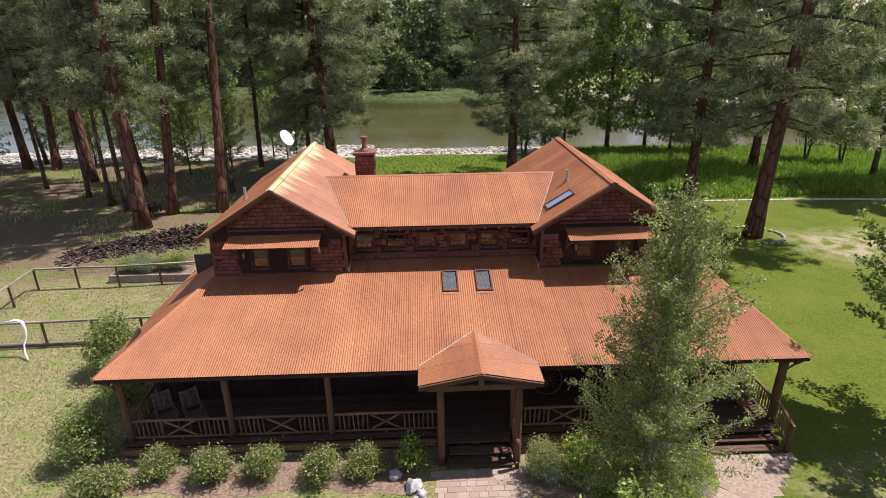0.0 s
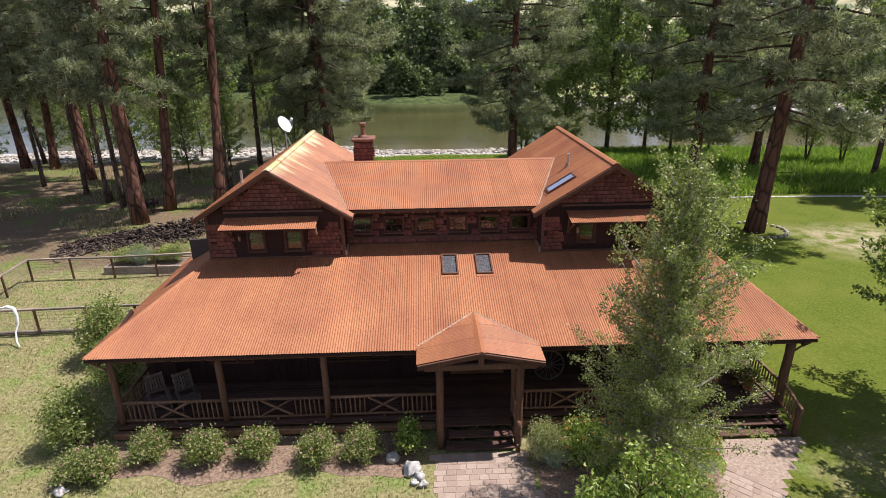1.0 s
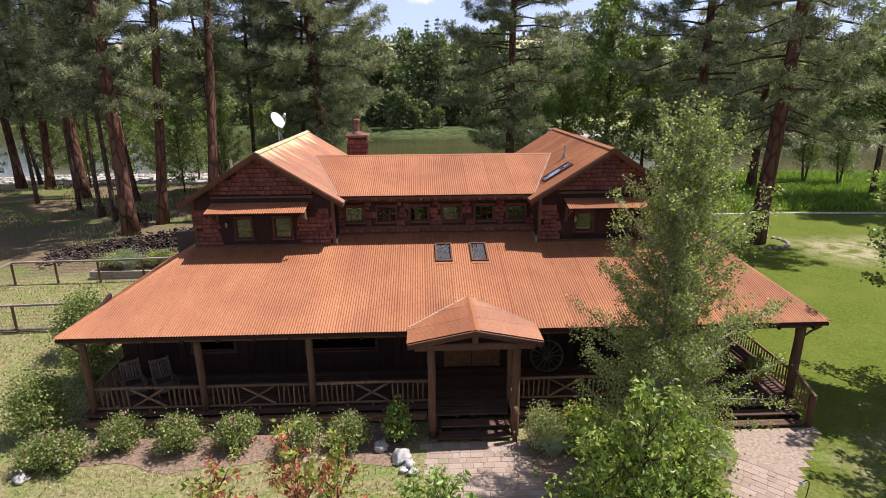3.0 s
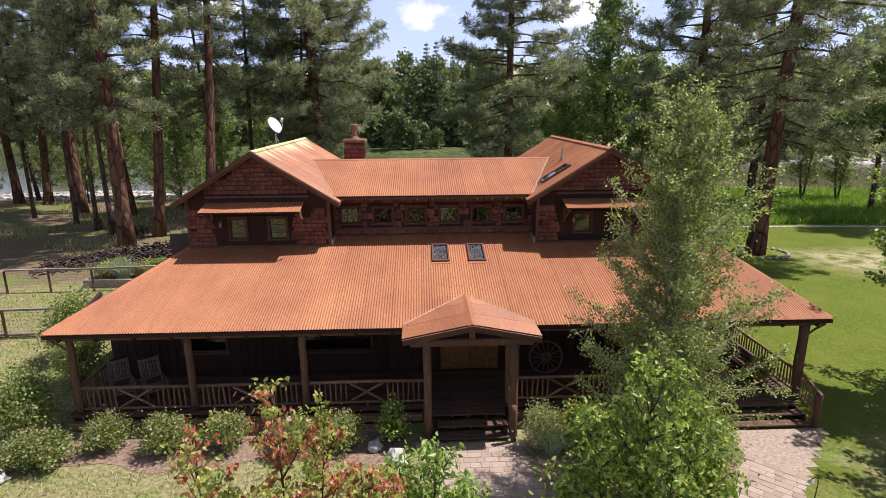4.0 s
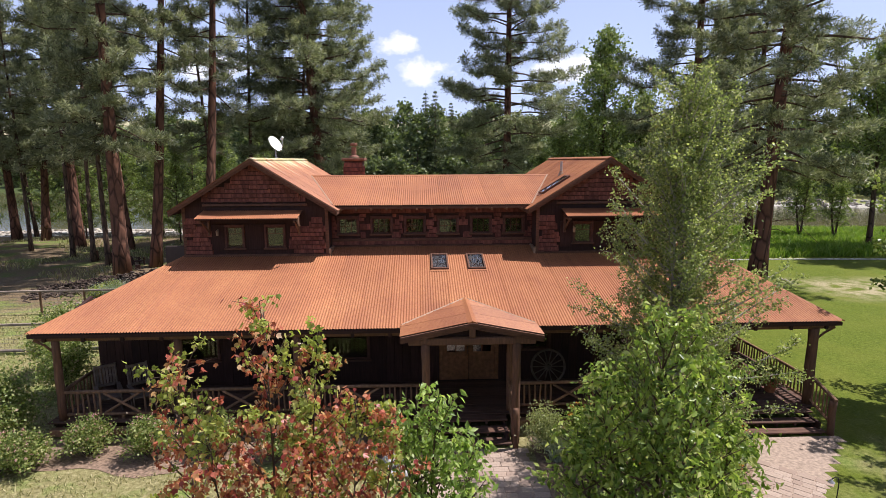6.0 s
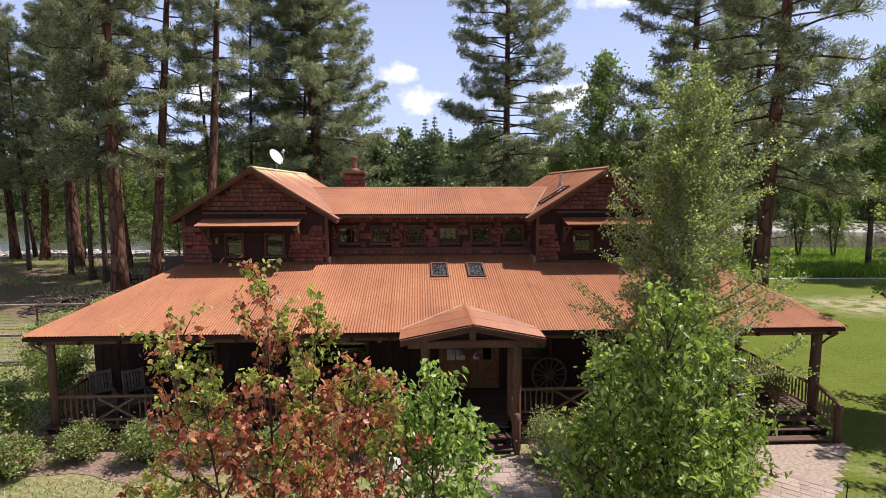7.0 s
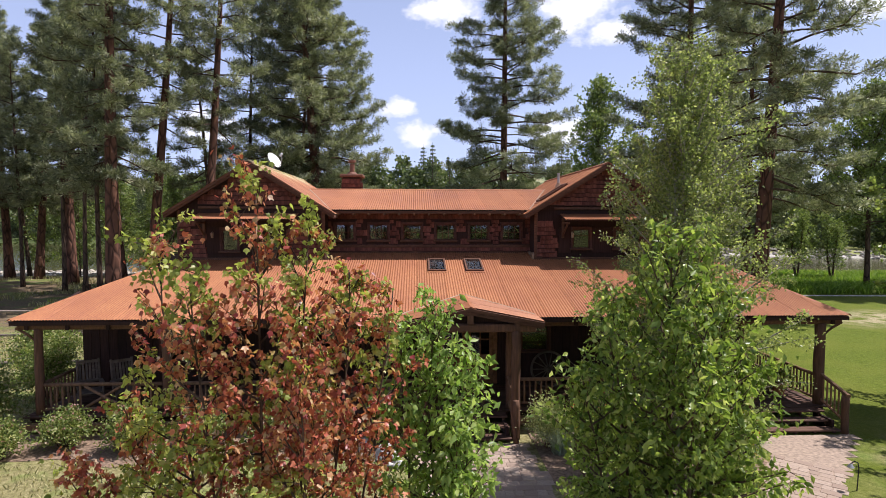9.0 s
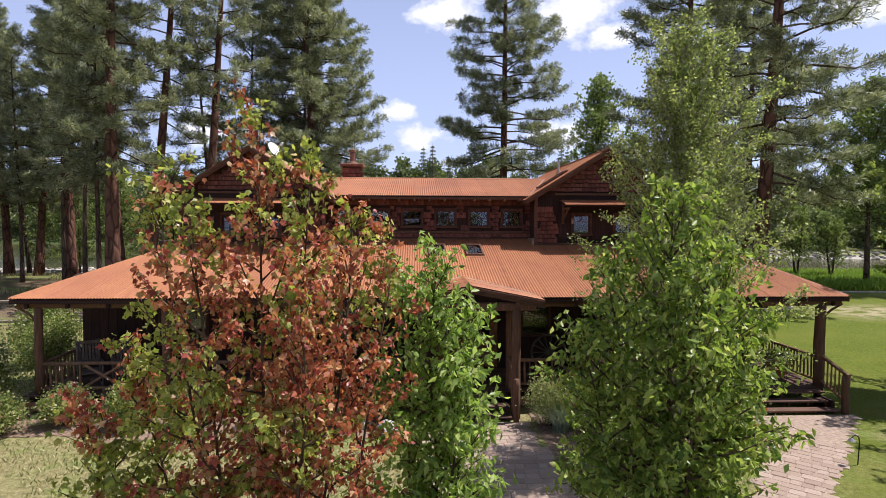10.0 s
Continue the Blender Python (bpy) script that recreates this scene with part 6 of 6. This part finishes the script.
# heap of split firewood, and two stumps
fw = MB()
rw = random.Random(15)
for i_ in range(2600):
    t_ = rw.random()
    x_, y_ = -21.4 + 7.0 * t_ + rw.gauss(0, 0.3), 32.4 + 2.6 * t_ + rw.gauss(0, 0.75)
    z_ = ground_z(x_, y_) + max(0.05, (0.95 - abs(y_ - 32.4 - 2.6 * t_) * 0.7) * rw.random() * (0.4 + 0.8 * t_))
    fw.box((-0.15, -0.04, -0.035), (0.15, 0.04, 0.035), 0.01, pose(x_, y_, z_, rw.uniform(-30, 30), rw.uniform(-35, 35), rw.uniform(0, 180)))
solid("firewood_heap", fw, M["firewood"], "long heap of grey split firewood at the edge of the grove", "firewood", "stuff")
for x_, y_, r_, h_ in ((-25.0, 44.0, 0.3, 0.75), (-24.2, 44.6, 0.22, 0.5), (-19.8, 40.0, 0.18, 0.3)):
    z_ = ground_z(x_, y_)
    st_ = thing("tree_stump", (x_, y_, z_), "cut reddish tree stump in the grove", "stump", "stumps in the grove")
    part("wood", MB().tube([(x_, y_, z_ - 0.1), (x_, y_, z_ + 0.15), (x_, y_, z_ + h_)], [r_ * 1.25, r_, r_ * 0.95], 12), M["bark"], st_)
    part("cut_face", MB().tube([(x_, y_, z_ + h_), (x_, y_, z_ + h_ + 0.012)], [r_ * 0.88, r_ * 0.86], 12), M["rail"], st_)

# stone ring round the big pine, and the boulders by the entrance
for i_ in range(16):
    a_ = -1.9 + 3.6 * i_ / 15
    x_, y_ = 20.9 + 1.75 * math.cos(a_), 32.9 + 1.6 * math.sin(a_)
    solid("edging_stone", MB().blob((0, 0, 0.06), (0.15, 0.12, 0.09), i_, 0.35), M["cobble"], "pale edging stone round the pine's foot", "stone", "", "stones round the pine", True, pose(x_, y_, ground_z(x_, y_), 0, 0, 37 * i_))
for i_, (x_, y_, r_) in enumerate([(-1.05, 13.0, 0.19), (-0.5, 12.55, 0.21), (-0.28, 12.28, 0.15), (-0.18, 12.0, 0.12), (-0.42, 12.1, 0.1), (-10.1, 13.05, 0.17), (-9.9, 12.2, 0.15)]):
    solid("boulder", MB().blob((0, 0, r_ * 0.45), (r_ * 1.15, r_, r_ * 0.8), i_ + 20, 0.8, 7, 11), M["white_stone"] if 0 < i_ < 5 else M["stone"], "pale rounded boulder in the planting bed", "boulder", "", "boulders by the porch", True, pose(x_, y_, 0, 0, 0, 61 * i_))
pth = MB()
for i_ in range(40):
    x0_ = 18.5 + i_ * 0.5
    pth.box((x0_, 40.9 - 0.0125 * (x0_ - 18.5) ** 1.9 * 0.35, ground_z(x0_, 40) - 0.02), (x0_ + 0.46, 41.15 - 0.0125 * (x0_ - 18.5) ** 1.9 * 0.35, ground_z(x0_, 40) + 0.05), 0.02)
solid("lawn_edging", pth, M["stone"], "thin pale stone edging between lawn and tall grass", "edging", "stuff")

# ---- things on the house and porch ----
dish = thing("satellite_dish", (-6.0, 25.05, 7.0), "white round satellite dish on a roof mast", "satellite dish")
mD = Matrix.Translation((-6.0, 24.95, 7.92)) @ Matrix.Rotation(radians(62), 4, "Z") @ Matrix.Rotation(radians(58), 4, "X")
dv, df = [], []
for i_ in range(6):
    for j_ in range(20):
        r_ = 0.34 * i_ / 5
        dv.append(mD @ Vector((r_ * math.cos(j_ * 0.31416), 1.1 * r_ * math.sin(j_ * 0.31416), 0.55 * r_ * r_)))
df = [(i * 20 + j, (i + 1) * 20 + j, (i + 1) * 20 + (j + 1) % 20, i * 20 + (j + 1) % 20) for i in range(5) for j in range(20)]
dv2 = [v - mD.to_3x3() @ Vector((0, 0, 0.02)) for v in dv]
part("reflector", MB().add(dv, df).add(dv2, [f[::-1] for f in df]), M["white"], dish, smooth=True)
part("mast", MB().tube([(-6.0, 25.05, 6.75), (-6.0, 25.1, 7.75), (-6.0, 24.97, 7.9)], [0.03, 0.03, 0.03], 8), M["steel"], dish)
part("stay", MB().tube([(-5.75, 25.0, 6.9), (-6.0, 25.08, 7.5)], [0.015, 0.015], 6), M["steel"], dish)
part("feed_arm", MB().tube([mD @ Vector((0, -0.42, 0.05)), mD @ Vector((0, -0.3, 0.35)), mD @ Vector((0, -0.05, 0.5))], [0.018] * 3, 6), M["steel"], dish)
part("receiver", MB().tube([mD @ Vector((0, -0.06, 0.42)), mD @ Vector((0, 0.0, 0.56))], [0.06, 0.05], 10), M["white"], dish)

wheel = thing("wagon_wheel", (4.08, 16.35, DECK), "weathered wooden wagon wheel leaning on the porch wall", "wheel")
mW = Matrix.Translation((4.08, 16.22, DECK + 0.54)) @ Matrix.Rotation(radians(-8), 4, "X")
rim = [mW @ Vector((0.51 * math.cos(i * math.pi / 16), 0, 0.51 * math.sin(i * math.pi / 16))) for i in range(33)]
part("rim", MB().tube(rim, [0.035] * 33, 6, False), M["wheel"], wheel)
part("hub", MB().tube([mW @ Vector((0, -0.1, 0)), mW @ Vector((0, 0, 0)), mW @ Vector((0, 0.1, 0))], [0.06, 0.085, 0.06], 12), M["wheel"], wheel)
for i_ in range(14):
    a_ = 2 * math.pi * i_ / 14
    part("spoke", MB().tube([mW @ Vector((0.07 * math.cos(a_), 0, 0.07 * math.sin(a_))), mW @ Vector((0.49 * math.cos(a_), 0, 0.49 * math.sin(a_)))], [0.022, 0.016], 6), M["wheel"], wheel)


def porch_chair():
    ch = thing("rocking_chair", (0, 0, 0), "grey wooden rocking chair with slatted back on the porch", "chair", "chairs on the porch")
    for s in (-1, 1):
        part("rocker", MB().tube([(s * 0.27, -0.45, 0.09), (s * 0.27, -0.15, 0.03), (s * 0.27, 0.2, 0.03), (s * 0.27, 0.55, 0.11)], [0.022] * 4, 6), M["chair_wood"], ch)
        part("front_leg", MB().tube([(s * 0.27, -0.25, 0.05), (s * 0.27, -0.25, 0.62)], [0.025, 0.025], 7), M["chair_wood"], ch)
        part("back_post", MB().tube([(s * 0.25, 0.22, 0.05), (s * 0.25, 0.28, 0.5), (s * 0.25, 0.52, 1.16)], [0.028] * 3, 7), M["chair_wood"], ch)
        part("armrest", MB().box((s * 0.27 - 0.05, -0.32, 0.62), (s * 0.27 + 0.05, 0.32, 0.65), 0.01), M["chair_wood"], ch)
    part("seat", MB().box((-0.26, -0.28, 0.4), (0.26, 0.28, 0.44), 0.012), M["chair_wood"], ch)
    for z, y in ((1.1, 0.5), (0.62, 0.33)):
        part("back_rail", MB().box((-0.25, y - 0.02, z - 0.04), (0.25, y + 0.02, z + 0.04), 0.01), M["chair_wood"], ch)
    for i in range(6):
        x = -0.19 + i * 0.076
        part("back_slat", MB().box((x - 0.027, 0.31, 0.62), (x + 0.027, 0.325, 1.08), 0.004, Matrix(((1, 0, 0, 0), (0, 1, 0.36, -0.2), (0, 0, 1, 0), (0, 0, 0, 1)))), M["chair_wood"], ch)
    return ch


chair = porch_chair()
chair.matrix_basis = pose(-8.33, 15.0, DECK, 0, 0, 34)
copy_thing(chair, pose(-7.47, 15.1, DECK, 0, 0, 38))

def plank_bench():
    """A bench of two thick planks on slab legs."""
    be = thing("porch_bench", (0, 0, 0), "reddish plank bench with slab legs on the side porch", "bench", "benches on the side porch")
    for i in range(2):
        part("seat_plank", MB().box((-0.2 + i * 0.205, -0.85, 0.42), (-0.005 + i * 0.205, 0.85, 0.475), 0.012), M["deck"], be)
    for y in (-0.62, 0.62):
        part("leg", MB().box((-0.17, y - 0.05, 0.0), (0.17, y + 0.05, 0.42), 0.015), M["door"], be)
    part("stretcher", MB().box((-0.025, -0.57, 0.15), (0.025, 0.57, 0.22), 0.008), M["door"], be)
    return be


bench = plank_bench()
bench.matrix_basis = pose(10.55, 16.6, DECK, 0, 0, 2)
copy_thing(bench, pose(9.55, 16.3, DECK, 0, 0, -4))
copy_thing(bench, pose(10.5, 19.2, DECK))
pot = thing("flower_pot", (10.45, 15.3, DECK), "terracotta pot with a leafy plant on the porch", "potted plant")
part("pot", MB().tube([(10.45, 15.3, DECK), (10.45, 15.3, DECK + 0.28), (10.45, 15.3, DECK + 0.3), (10.45, 15.3, DECK + 0.36)], [0.13, 0.19, 0.22, 0.22], 14), M["roof"], pot)
pp = np.array([[10.45, 15.3, DECK + 0.5]]) + np.random.RandomState(3).normal(size=(500, 3)) * np.array([0.17, 0.17, 0.13])
part("foliage", leaves("foliage", pp, 0.08, M["shrub"], np.random.RandomState(3), 0.3), None, pot)

gc = thing("garden_chair", (-20.5, 41.5, ground_z(-20.5, 41.5)), "low dark wooden garden chair under the pines", "chair")
gz = ground_z(-20.5, 41.5)
gm = pose(-20.5, 41.5, gz, 0, 0, 150)
for s in (-1, 1):
    part("leg", MB().box((s * 0.28 - 0.04, -0.35, 0), (s * 0.28 + 0.04, -0.25, 0.55), 0.01, gm), M["board"], gc)
    part("armrest", MB().box((s * 0.3 - 0.07, -0.4, 0.55), (s * 0.3 + 0.07, 0.35, 0.58), 0.01, gm), M["board"], gc)
part("seat", MB().box((-0.28, -0.35, 0.3), (0.28, 0.3, 0.36), 0.01, gm), M["board"], gc)
for i_ in range(5):
    part("back_slat", MB().box((-0.27 + i_ * 0.11, 0.3, 0.1), (-0.17 + i_ * 0.11, 0.33, 0.95), 0.008, gm @ pose(0, 0, 0, -18, 0, 0)), M["board"], gc)

lamp = thing("garden_lamp", (8.95, 10.6, 0), "small hooked iron path lamp beside the paving", "lamp")
part("pole", MB().tube([(8.95, 10.6, 0), (8.97, 10.6, 0.45), (8.95, 10.6, 0.56), (8.88, 10.6, 0.6), (8.8, 10.6, 0.55)], [0.012] * 5, 6), M["black"], lamp)
part("shade", MB().tube([(8.8, 10.6, 0.55), (8.8, 10.6, 0.48)], [0.02, 0.07], 10), M["steel"], lamp)

for (x_, y_, s_) in ((2.9, 16.45, 1), (-1.0, 16.45, 1)):
    lt = thing("porch_lantern", (x_, y_, 2.0), "small dark wall lantern with pale glass", "lantern")
    part("bracket", MB().box((x_ - 0.04, 16.5, 2.05), (x_ + 0.04, 16.575, 2.25), 0.006), M["black"], lt)
    part("glass", MB().box((x_ - 0.06, 16.36, 2.0), (x_ + 0.06, 16.48, 2.2), 0.012), M["flash"], lt)
    part("cap", MB().box((x_ - 0.075, 16.34, 2.2), (x_ + 0.075, 16.5, 2.23), 0.006), M["black"], lt)

# ---- paving, one by one ----
PAVERS = [(w, MB().box((-w / 2 + 0.006, -0.1, -0.05), (w / 2 - 0.006, 0.1, 0.0), 0.01).mesh("paver", M["paver"])) for w in (0.19, 0.27, 0.36)]


def paving(name, label, inside, x0, x1, y0, y1, turn, rng, limit):
    """Tumbled pavers in staggered rows; the nearest to the house as pieces, the rest joined."""
    pv = thing(name, (x0, y1, 0), label, "path", "", "structure")
    rest, count = MB(), 0
    m = Matrix.Rotation(radians(turn), 4, "Z")
    y = y1 + 2.6
    bedding, n = MB(), 24
    for i in range(n):
        ya, yb = y0 + (y1 - y0) * i / n, y0 + (y1 - y0) * (i + 1) / n
        xs = [x0 + (x1 - x0) * k / 120 for k in range(121) if inside(x0 + (x1 - x0) * k / 120, (ya + yb) / 2)]
        if xs:
            bedding.box((xs[0], ya, -0.05), (xs[-1], yb, 0.008), 0.001)
    part("bedding", bedding, M["sand"], pv)
    while y > y0 - 2:
        x = x0 - 2 + rng.random() * 0.2
        while x < x1 + 2:
            w, me = PAVERS[int(rng.random() * 3)]
            p = m @ Vector((x + w / 2 - x0, y - y1, 0)) + Vector((x0, y1, 0))
            if inside(p.x, p.y):
                z = 0.02 + rng.uniform(-0.005, 0.006)
                if count < limit:
                    part("paver", me, None, pv, at=pose(p.x, p.y, z, rng.uniform(-0.7, 0.7), rng.uniform(-0.7, 0.7), turn + rng.uniform(-0.8, 0.8)))
                    count += 1
                else:
                    rest.box((-w / 2 + 0.006, -0.1, -0.05), (w / 2 - 0.006, 0.1, 0.0), 0.01, pose(p.x, p.y, z, 0, 0, turn))
            x += w
        y -= 0.21
    if rest.v:
        tagged(part("paver_field", rest, M["paver"], pv), kind="stuff")


paving("pavement", "tumbled red-brown paver path to the entrance steps", lambda x, y: y < 13.2 and (0.12 + 0.06 * (13.2 - y) + 0.0 * x) < x < 2.78 + 0.05 * (13.2 - y) and y > 4.0, 0.1, 3.2, 4.0, 13.2, 0, random.Random(1), 290)
paving("pavement", "tumbled red-brown paver path to the side steps", lambda x, y: y < 13.42 and 8.35 - 0.78 * max(0, 12.3 - y) < x < 11.15 - 0.95 * max(0, 13.25 - y) and y > 5.5 and not x < 3.3, 3.3, 11.2, 5.5, 13.42, -43.5, random.Random(2), 290)
